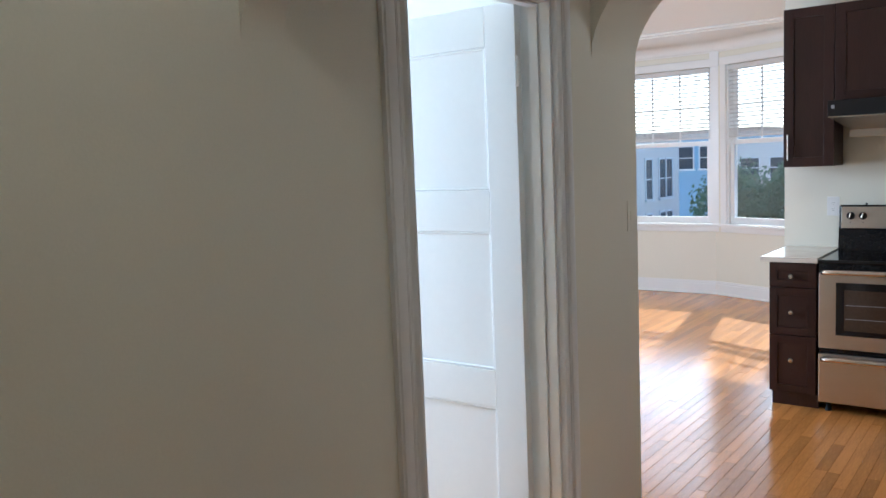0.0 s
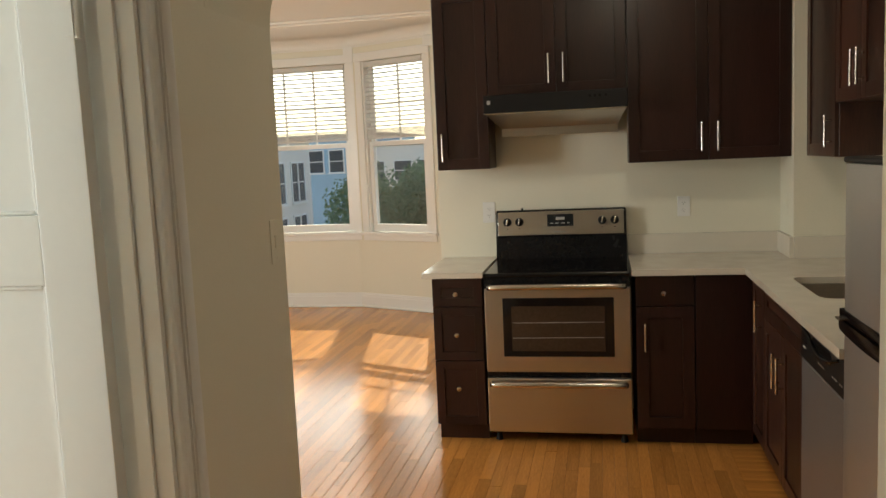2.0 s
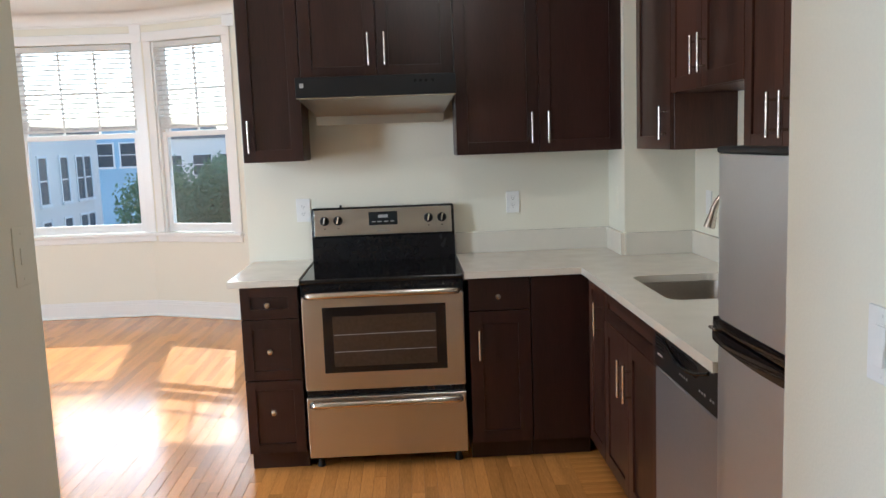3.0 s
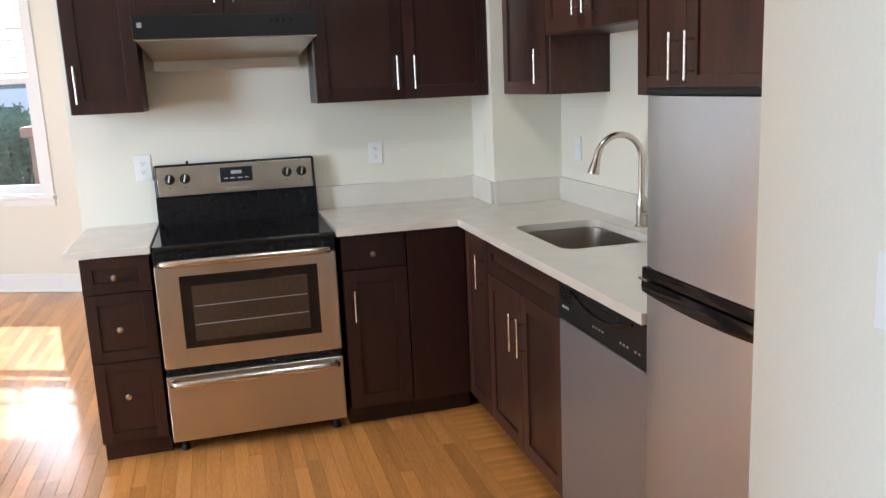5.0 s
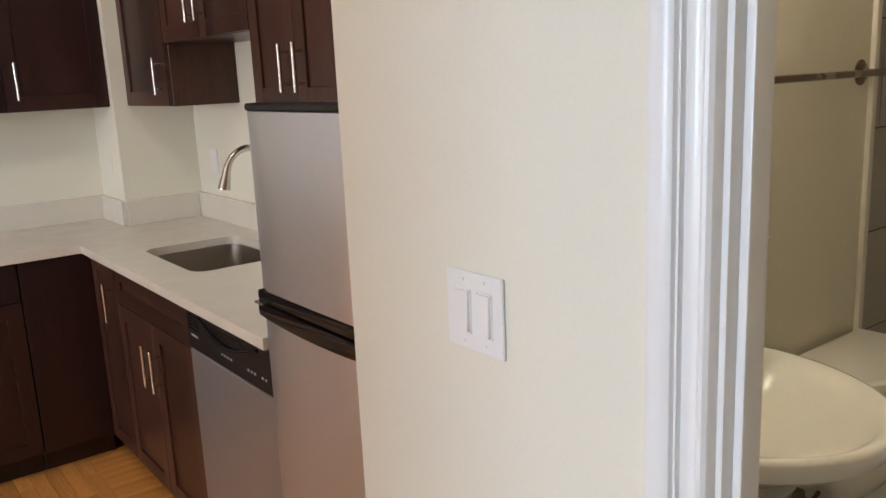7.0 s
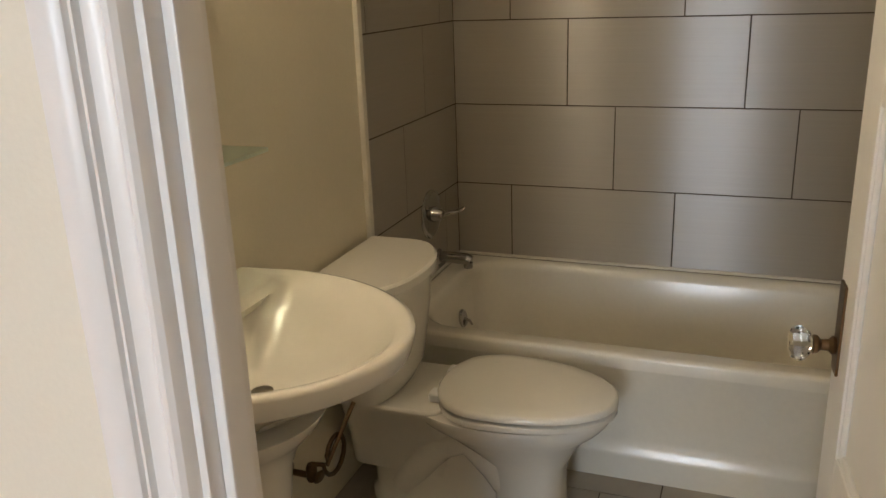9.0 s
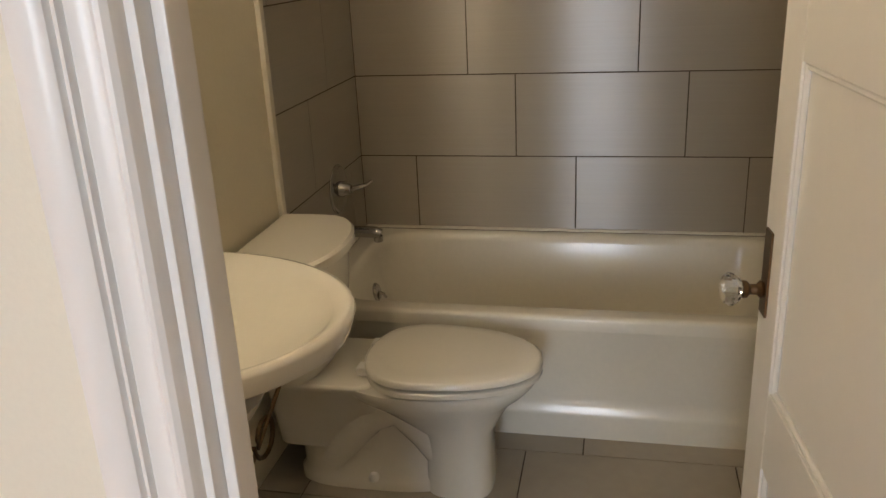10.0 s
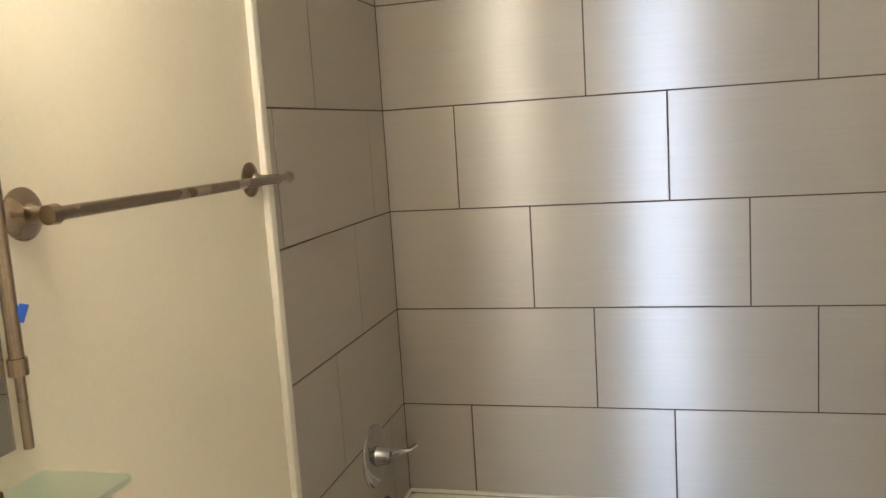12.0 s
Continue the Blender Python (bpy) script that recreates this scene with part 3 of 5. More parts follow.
def front(name, parent, m, u0, u1, v0, v1, shaker=True, rail=0.058):
    """A cabinet door or drawer front 19 mm thick, with a recessed flat panel."""
    t = 0.019
    if not shaker:
        return part(name, moved(box(u0, u1, 0.001, t, v0, v1, 0.0018), m), WOOD["run"], parent)
    d = part(name, moved(box(u0 + rail - 0.003, u1 - rail + 0.003, 0.002, t - 0.0085, v0 + rail - 0.003, v1 - rail + 0.003), m), WOOD["run"], parent)
    part("stile", moved(box(u0, u0 + rail, 0.001, t, v0, v1, 0.0018), m), WOOD["run"], d)
    part("stile", moved(box(u1 - rail, u1, 0.001, t, v0, v1, 0.0018), m), WOOD["run"], d)
    part("rail", moved(box(u0 + rail - 0.001, u1 - rail + 0.001, 0.0012, t - 0.0003, v0, v0 + rail, 0.0018), m), WOOD["run"], d)
    part("rail", moved(box(u0 + rail - 0.001, u1 - rail + 0.001, 0.0012, t - 0.0003, v1 - rail, v1, 0.0018), m), WOOD["run"], d)
    return d


def cabinet(name, m, w, d, v0, v1, label, toe=0.0, edge=False, bowl=0.0):
    """A carcase behind the front plane of m."""
    c = thing(name, m @ Vector((w / 2, -d / 2, v0)), label, "cabinet", "kitchen cabinets")
    bm = box(0.001, w - 0.001, -d, 0, v0 + toe, v1 - bowl, 0.001, 1)
    if bowl:                      # open top for a sink bowl: front rail and two sides only
        box(0.001, w - 0.001, -0.05, 0, v1 - bowl, v1, bm=bm)
        box(w - 0.02, w - 0.001, -d, -0.05, v1 - bowl, v1, bm=bm)
    part("body", moved(bm, m), WOOD["run"], c)
    if toe:
        part("toe_kick", moved(box(0.001, w - 0.001, -d, -0.055, v0, v0 + toe - 0.001), m), WOOD["run"], c)
    # left edge catches light from the left, put into a pale grey strip
    if edge:
        part("side_edge", moved(box(-0.0035, 0.0005, -0.016, 0.0, v0 + 0.002, v1, 0.0005), m), EDGELIT, c, "pale edge strip, light from the left in its colour")
    return c


UP_Z1 = 2.42
FY = 0.35        # upper carcase fronts; doors stand 19 mm proud
m = face_y(-0.280, FY, 0)
c = cabinet("wall_cabinet", m, 0.295, 0.264, 1.45, UP_Z1, "dark espresso single-door wall cabinet beside the range hood", edge=True)
d = front("door", c, m, 0.002, 0.293, 1.452, UP_Z1)
bar_handle(d, m, 0.034, 1.497, 1.652, 0.019)
m = face_y(0.016, FY, 0)
c = cabinet("wall_cabinet", m, 0.747, 0.264, 1.838, UP_Z1, "dark espresso two-door wall cabinet above the range hood")
d = front("door", c, m, 0.002, 0.3725, 1.840, UP_Z1)
bar_handle(d, m, 0.3725 - 0.036, 1.898, 2.054, 0.019)
d = front("door", c, m, 0.3755, 0.745, 1.840, UP_Z1)
bar_handle(d, m, 0.3755 + 0.040, 1.898, 2.054, 0.019)
m = face_y(0.765, FY, 0)
c = cabinet("wall_cabinet", m, 0.825, 0.264, 1.45, UP_Z1, "dark espresso tall two-door wall cabinet over the counter", edge=True)
d = front("door", c, m, 0.002, 0.411, 1.452, UP_Z1)
bar_handle(d, m, 0.411 - 0.036, 1.497, 1.650, 0.019)
d = front("door", c, m, 0.414, 0.823, 1.452, UP_Z1)
bar_handle(d, m, 0.414 + 0.043, 1.497, 1.650, 0.019)

# wall cabinets of the sink side: same scuffed wood, daylight put into a lighter colour
WOOD["run"] = LITWOOD
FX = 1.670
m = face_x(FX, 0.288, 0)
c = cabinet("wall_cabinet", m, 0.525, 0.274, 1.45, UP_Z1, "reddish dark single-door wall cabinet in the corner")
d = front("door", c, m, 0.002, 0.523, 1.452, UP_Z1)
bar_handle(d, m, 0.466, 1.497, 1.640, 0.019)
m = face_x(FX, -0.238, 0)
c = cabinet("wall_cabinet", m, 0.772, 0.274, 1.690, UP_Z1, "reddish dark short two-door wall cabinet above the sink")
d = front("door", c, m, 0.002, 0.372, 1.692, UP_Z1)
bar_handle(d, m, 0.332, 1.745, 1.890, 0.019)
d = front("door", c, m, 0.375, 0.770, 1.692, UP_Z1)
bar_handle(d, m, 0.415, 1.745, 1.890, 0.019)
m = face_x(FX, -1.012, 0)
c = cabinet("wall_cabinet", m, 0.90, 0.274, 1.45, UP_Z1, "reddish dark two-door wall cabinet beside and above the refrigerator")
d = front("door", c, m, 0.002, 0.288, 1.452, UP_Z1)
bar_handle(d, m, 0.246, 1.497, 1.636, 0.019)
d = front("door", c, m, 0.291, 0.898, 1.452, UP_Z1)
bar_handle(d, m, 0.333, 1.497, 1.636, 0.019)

# base cabinets of the stove wall
WOOD["run"] = ESPRESSO
BY, CT0, CT1 = 0.0, 0.893, 0.924
m = face_y(-0.275, BY, 0)
c = cabinet("drawer_cabinet", m, 0.270, 0.614, 0.0, CT0, "dark espresso three-drawer base cabinet beside the range", toe=0.095)
for v0, v1, kz in ((0.742, 0.888, 0.808), (0.452, 0.738, 0.590), (0.100, 0.448, 0.300)):
    d = front("drawer", c, m, 0.003, 0.267, v0, v1, rail=0.045)
    knob_pull(d, m, 0.129, kz, 0.019)
m = face_y(0.775, BY, 0)
c = cabinet("base_cabinet", m, 0.290, 0.614, 0.0, CT0, "dark espresso base cabinet with one drawer and one door", toe=0.095)
d = front("drawer", c, m, 0.003, 0.287, 0.738, 0.888, shaker=False)
knob_pull(d, m, 0.137, 0.802, 0.019)
d = front("door", c, m, 0.003, 0.287, 0.100, 0.733)
bar_handle(d, m, 0.045, 0.508, 0.650, 0.019)
c = cabinet("corner_filler", face_y(1.066, BY, 0), 0.285, 0.60, 0.0, CT0, "dark espresso blind corner cabinet panel", toe=0.095)
front("panel", c, face_y(1.066, BY, 0), 0.001, 0.268, 0.100, 0.888, shaker=False)

# base cabinets of the sink side, in the same lit copy of the wood
WOOD["run"] = LITWOOD
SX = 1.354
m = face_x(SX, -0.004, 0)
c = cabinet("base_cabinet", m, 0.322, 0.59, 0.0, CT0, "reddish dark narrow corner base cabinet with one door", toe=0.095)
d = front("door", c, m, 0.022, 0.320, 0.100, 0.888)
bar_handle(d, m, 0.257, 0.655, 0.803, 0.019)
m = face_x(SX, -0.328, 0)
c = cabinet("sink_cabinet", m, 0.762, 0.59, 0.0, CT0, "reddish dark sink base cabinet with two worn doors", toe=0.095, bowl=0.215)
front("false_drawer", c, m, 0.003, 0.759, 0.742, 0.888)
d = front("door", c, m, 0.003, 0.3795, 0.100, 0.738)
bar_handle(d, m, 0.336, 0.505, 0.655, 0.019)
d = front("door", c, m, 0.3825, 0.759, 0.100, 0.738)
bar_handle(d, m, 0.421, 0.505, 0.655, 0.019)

# worktops
bm = box(-0.322, 0.0035, -0.040, 0.614, CT0, CT1, 0.003)
solid("worktop", bm, QUARTZ, "white quartz worktop piece beside the range", "worktop")
SKX0, SKX1, SKY0, SKY1 = 1.447, 1.825, -0.875, -0.336


def worktop_l():
    """An L of stone with a round-cornered cut-out for the sink."""
    hole = rounded((SKX0 + SKX1) / 2, (SKY0 + SKY1) / 2, (SKX1 - SKX0) / 2, (SKY1 - SKY0) / 2, 0.055, 6)
    edge = [(0.7585, -0.040), (1.300, -0.040), (1.300, -1.684), (1.944, -1.684), (1.944, 0.289), (1.589, 0.289), (1.589, 0.614), (0.7585, 0.614)]
    bm = bmesh.new()
    edges = []
    for loop in (edge, hole):
        vs = [bm.verts.new((x, y, CT1)) for x, y in loop]
        edges += [bm.edges.new((vs[i], vs[(i + 1) % len(vs)])) for i in range(len(vs))]
    bmesh.ops.triangle_fill(bm, edges=edges, use_beauty=True)
    ext = bmesh.ops.extrude_face_region(bm, geom=bm.faces[:])
    for v in ext["geom"]:
        if isinstance(v, bmesh.types.BMVert):
            v.co.z = CT0
    return bm


solid("worktop", worktop_l(), QUARTZ, "white quartz L-shaped worktop with sink cut-out", "worktop", angle=20)
for nm, b in (("stove", (0.7595, 1.589, 0.594, 0.6145)), ("pillar_side", (1.570, 1.5895, 0.2895, 0.593)), ("pillar_face", (1.5905, 1.924, 0.270, 0.2895)), ("east", (1.9245, 1.9445, -1.684, 0.2895))):
    solid("backsplash", box(*b, CT1, 1.036, 0.002), QUARTZ, "low white quartz backsplash strip", "backsplash", group="backsplash strips")

# sink and faucet
s = thing("sink", ((SKX0 + SKX1) / 2, (SKY0 + SKY1) / 2, CT0 - 0.2), "undermounted rectangular stainless steel kitchen sink", "sink")
cx, cy, hx, hy = (SKX0 + SKX1) / 2, (SKY0 + SKY1) / 2, (SKX1 - SKX0) / 2, (SKY1 - SKY0) / 2
rings = []
for z, grow, r in ((CT0 - 0.001, 0.03, 0.075), (CT0 - 0.003, 0.004, 0.06), (CT0 - 0.03, 0.002, 0.06), (CT0 - 0.15, -0.006, 0.06), (CT0 - 0.185, -0.020, 0.05), (CT0 - 0.195, -0.05, 0.04), (CT0 - 0.198, -0.12, 0.03)):
    rings.append([Vector((*p, z)) for p in rounded(cx, cy, hx + grow, hy + grow, r, 6)])
bm = loft(rings, caps=False)
bm.faces.new(bm.verts[-len(rings[0]):])
part("basin", bm, SINKSHADESTEEL, s, angle=60)
part("drain", lathe([(0.045, -0.002), (0.045, 0.003), (0.036, 0.004), (0.030, -0.001), (0.002, -0.001)], (cx, cy, CT0 - 0.196), 24), CHROME, s, "round chrome sink drain")

f = thing("kitchen_faucet", (1.897, -0.595, CT1), "brushed nickel gooseneck pull-down kitchen faucet", "faucet")
part("base", lathe([(0.027, 0.0), (0.027, 0.006), (0.021, 0.012), (0.0195, 0.085), (0.0205, 0.092), (0.016, 0.11), (0.0125, 0.135)], (1.897, -0.595, CT1), 20), NICKEL, f)
pts = [(1.897, -0.595, CT1 + 0.12)]
for k in range(13):
    a = math.pi * k / 12 * 0.93
    pts.append((1.897 - 0.095 * (1 - math.cos(a)), -0.595, 1.198 + 0.095 * math.sin(a)))
part("neck", tube(pts, 0.0125, 14), NICKEL, f, angle=60)
e, g = Vector(pts[-1]), Vector((1.690, -0.595, 1.148))
dv = (g - e).normalized()
part("spray_head", tube([e - dv * 0.012, e, e + dv * 0.02, e + (g - e) * 0.5, g - dv * 0.006, g], [0.014, 0.0148, 0.0152, 0.019, 0.023, 0.0215], 16), NICKEL, f, angle=50)
part("spray_button", moved(box(-0.005, 0.005, -0.003, 0.003, -0.012, 0.012, 0.002), Matrix.Translation(e + (g - e) * 0.6 + Vector((0.012, 0, 0.014))) @ pose(0, 0, 0, 0, -50)), BLACKPLASTIC, f, "small dark button")
part("lever", tube([(1.897, -0.615, CT1 + 0.055), (1.897, -0.645, CT1 + 0.060), (1.897, -0.685, CT1 + 0.085)], [0.009, 0.0075, 0.006], 10), NICKEL, f)

# range
r = thing("range", (0.38, 0.30, 0), "stainless steel electric range with black ceramic cooktop", "range")
RX0, RX1 = 0.006, 0.752
part("body", box(RX0 + 0.004, RX1 - 0.004, 0.004, 0.598, 0.050, 0.890, 0.003), BLACK, r, "black enamelled side panels")
for x in (0.05, 0.71):
    for y in (0.05, 0.55):
        part("foot", lathe([(0.018, 0.0), (0.020, 0.004), (0.016, 0.02), (0.012, 0.052)], (x, y, 0.0), 14), BLACKPLASTIC, r)
part("cooktop", box(RX0 - 0.002, RX1 + 0.002, -0.030, 0.560, 0.893, 0.915, 0.007, 3), BLACKGLASS, r, "glossy black ceramic cooktop")
part("front_strip", box(RX0, RX1, -0.018, 0.004, 0.838, 0.892, 0.004), BLACK, r)
door = part("oven_door", box(RX0, RX1, -0.028, 0.003, 0.392, 0.834, 0.006, 3), STEEL, r, "brushed stainless oven door")
part("window_frame", box(0.100, 0.668, -0.0305, -0.026, 0.475, 0.785, 0.002), BLACKGLASS, door, "black glass border")
part("window", box(0.145, 0.622, -0.0325, -0.0295, 0.505, 0.742, 0.0015), OVENGLASS, door, "smoky oven window")
for z in (0.575, 0.655):
    part("rack", tube([(0.150, -0.0332, z), (0.617, -0.0332, z + 0.003)], 0.0012, 6), GREYMARK, door, "oven rack seen as a thin line")
def range_handle(parent, z, y0):
    pts = [(0.035, y0, z - 0.004), (0.036, y0 - 0.030, z - 0.002), (0.052, y0 - 0.046, z), (0.12, y0 - 0.050, z + 0.002), (0.379, y0 - 0.052, z + 0.003), (0.64, y0 - 0.050, z + 0.002), (0.706, y0 - 0.046, z), (0.722, y0 - 0.030, z - 0.002), (0.723, y0, z - 0.004)]
    return part("handle", tube(pts, 0.0165, 16, squash=0.85), NICKEL, parent, "curved stainless bar handle", angle=60)


range_handle(door, 0.846, -0.018)
part("door_gap", box(RX0 + 0.004, RX1 - 0.004, -0.010, 0.003, 0.360, 0.390), BLACK, r)
drw = part("storage_drawer", box(RX0, RX1, -0.026, 0.003, 0.066, 0.358, 0.006, 3), STEEL, r, "brushed stainless storage drawer")
range_handle(drw, 0.333, -0.018)
# back panel leans slightly back
part("splash_panel", prism([(0.530, 0.912), (0.600, 0.912), (0.600, 1.06), (0.545, 1.06)], "x", RX0, RX1), BLACK, r, "glossy black riser")
bg = part("control_panel", moved(box(RX0, RX1, 0.0, 0.062, 0.0, 0.158, 0.012, 3), Matrix.Translation((0, 0.535, 1.042)) @ pose(0, 0, 0, -6)), BLACK, r, "black framed control panel")
M6 = Matrix.Translation((0, 0.535, 1.042)) @ pose(0, 0, 0, -6)
part("control_face", moved(box(RX0 + 0.014, RX1 - 0.014, -0.003, 0.003, 0.010, 0.146, 0.002), M6), STEEL, bg, "brushed stainless control face")
part("display", moved(box(0.305, 0.455, -0.005, -0.002, 0.058, 0.128, 0.0015), M6), SCREEN, bg, "dark clock display")
for x in (0.075, 0.145, 0.617, 0.687):
    k = lathe([(0.024, 0.0), (0.024, 0.012), (0.019, 0.020), (0.004, 0.021)], n=20)
    kb = part("knob", moved(k, M6 @ Matrix.Translation((x, -0.003, 0.088)) @ pose(0, 0, 0, 90)), BLACKPLASTIC, bg, "black control knob with silver pointer")
    part("pointer", moved(box(-0.005, 0.005, -0.034, -0.004, -0.017, 0.020, 0.003), M6 @ Matrix.Translation((x, 0.0, 0.088)) @ pose(0, 0, 0, 0, 12, 0)), NICKEL, kb)
    part("mark", moved(box(x - 0.004, x + 0.004, -0.0036, -0.003, 0.046, 0.050), M6), DARKMARK, bg)
for x, w in ((0.322, 0.018), (0.350, 0.022), (0.385, 0.022), (0.418, 0.018)):
    part("display_mark", moved(box(x, x + w, -0.0056, -0.005, 0.074, 0.079), M6), GREYMARK, bg)
part("display_digits", moved(box(0.355, 0.405, -0.0056, -0.005, 0.096, 0.112), M6), GREYMARK, bg)
part("badge", moved(box(0.345, 0.415, -0.0036, -0.003, 0.024, 0.031), M6), GREYMARK, bg, "small printed maker mark")
part("vent_post", lathe([(0.006, 0), (0.007, 0.01), (0.003, 0.014)], (0.16, 0.57, 1.196), 10), BLACKPLASTIC, r)

# range hood
h = thing("range_hood", (0.387, 0.35, 1.62), "stainless under-cabinet range hood with black control band", "range hood")
HX0, HX1 = 0.018, 0.760
INSET = 0.042
# canopy takes the darker sink steel: shade of the down-facing slope as colour
part("canopy", loft([[Vector(p) for p in ((HX0 + 0.004 + i * INSET, y0, z), (HX1 - 0.004 - i * INSET, y0, z), (HX1 - 0.004 - i * INSET, 0.612, z), (HX0 + 0.004 + i * INSET, 0.612, z))] for i, y0, z in ((0, 0.132, 1.742), (0.06, 0.150, 1.739), (1, 0.545, 1.668), (1, 0.545, 1.632))]), SINKSHADESTEEL, h, angle=20)
part("control_band", box(HX0, HX1, 0.120, 0.600, 1.742, 1.836, 0.004), BLACKPLASTIC, h, "matt black control band")
part("front_edge", box(HX0 + 0.002, HX1 - 0.002, 0.1225, 0.135, 1.736, 1.743, 0.0015), NICKEL, h, "bright front edge")
part("lip", box(HX0 + 0.044, HX1 - 0.044, 0.536, 0.5445, 1.624, 1.670, 0.002), STEEL, h, "bright lower lip")
part("badge", box(0.038, 0.056, 0.1185, 0.120, 1.788, 1.808, 0.0004), GREYMARK, h, "small square maker plate")
for x in (0.565, 0.590, 0.615, 0.645):
    part("button", box(x, x + 0.012, 0.1188, 0.1202, 1.800, 1.812, 0.0004), BLACK, h)

# dishwasher
d = thing("dishwasher", (1.62, -1.39, 0), "stainless built-in dishwasher with black control panel", "dishwasher")
part("body", box(1.36, 1.93, -1.680, -1.096, 0.10, 0.886), BLACK, d)
part("toe_panel", box(1.40, 1.43, -1.678, -1.098, 0.0, 0.10), BLACK, d)
part("door", box(1.326, 1.360, -1.682, -1.096, 0.110, 0.752, 0.006, 3), DARKSTEEL, d, "stainless dishwasher door, blue-grey reflection in its colour")
cp = part("control_panel", box(1.322, 1.360, -1.682, -1.096, 0.755, 0.884, 0.008, 3), BLACKPLASTIC, d, "black control panel with buttons")
part("handle_recess", loft([[Vector((1.3215, -1.39 + yy, 0.845 + zz)) for yy, zz in rounded(0, 0, 0.125, 0.022, 0.02, 4)], [Vector((1.3185, -1.39 + yy, 0.845 + zz)) for yy, zz in rounded(0, 0, 0.118, 0.016, 0.015, 4)]]), BLACK, cp)
arc = [(1.3205 - 0.006 * math.sin(math.pi * k / 16), -1.20 - 0.40 * k / 16, 0.866 - 0.040 * math.sin(math.pi * k / 16)) for k in range(17)]
part("handle_lip", tube(arc, 0.0055, 8), BLACK, cp, "curved black pull edge", angle=60)
for k in range(5):
    part("vent_slot", box(1.3205, 1.3225, -1.20, -1.115, 0.822 + 0.010 * k, 0.826 + 0.010 * k), BLACK, cp)
part("badge", box(1.3206, 1.3216, -1.185, -1.135, 0.800, 0.807), GREYMARK, cp, "small printed maker mark")
for y in (-1.36, -1.38, -1.40, -1.42, -1.53, -1.55, -1.57, -1.615, -1.635):
    part("button_mark", box(1.3206, 1.3216, y - 0.005, y + 0.005, 0.793, 0.799), GREYMARK, cp)

# refrigerator
d = thing("refrigerator", (1.62, -1.93, 0), "silver two-door top-freezer refrigerator with black trim", "refrigerator")
FRX = 1.300
part("cabinet", box(FRX + 0.055, 1.935, -2.188, -1.690, 0.02, 1.478, 0.006), SILVER, d)
def fridge_door(name, z0, z1):
    n = 10
    pts = [(FRX + 0.052, -2.188), (FRX + 0.052, -1.690)]
    front_pts = []
    for k in range(n + 1):
        t = k / n
        y = -1.690 - 0.498 * t
        e = min(t, 1 - t)
        front_pts.append((FRX - 0.003 * math.sin(math.pi * t) + 0.012 * max(0, 1 - e / 0.04), y))
    return part(name, prism(pts + front_pts, "z", z0, z1), SILVER, d, "silver refrigerator door", angle=25)


fz = fridge_door("freezer_door", 1.052, 1.468)
fd = fridge_door("fridge_door", 0.10, 0.988)
part("top_cap", box(FRX + 0.004, FRX + 0.075, -2.188, -1.690, 1.469, 1.486, 0.006), BLACKPLASTIC, d, "black hinge cap")
def fridge_grip(z0, z1, sag, depth, lbl):
    """A dark curved grip strip between the doors."""
    n = 14
    rings = []
    for k in range(n + 1):
        t = k / n
        y = -1.691 - 0.496 * t
        zb = z0 - sag * math.sin(math.pi * t) ** 0.7
        rings.append([Vector(p) for p in ((FRX + 0.03, y, zb), (FRX - depth * 0.6, y, zb + 0.003), (FRX - depth, y, (zb + z1) / 2), (FRX - depth * 0.7, y, z1 - 0.002), (FRX + 0.03, y, z1))])
    return part("grip", loft(rings), BLACKGLASS, d, lbl, angle=40)


fridge_grip(1.020, 1.050, 0.0, 0.003, "glossy black upper door grip")
fridge_grip(0.984, 1.018, 0.012, 0.005, "glossy black curved lower door grip")
part("hinge_bracket", box(FRX - 0.016, FRX + 0.02, -1.735, -1.694, 1.019, 1.026, 0.002), NICKEL, d, "small metal middle hinge")
part("kick_grille", box(FRX + 0.03, FRX + 0.06, -2.18, -1.70, 0.02, 0.095), BLACKPLASTIC, d)


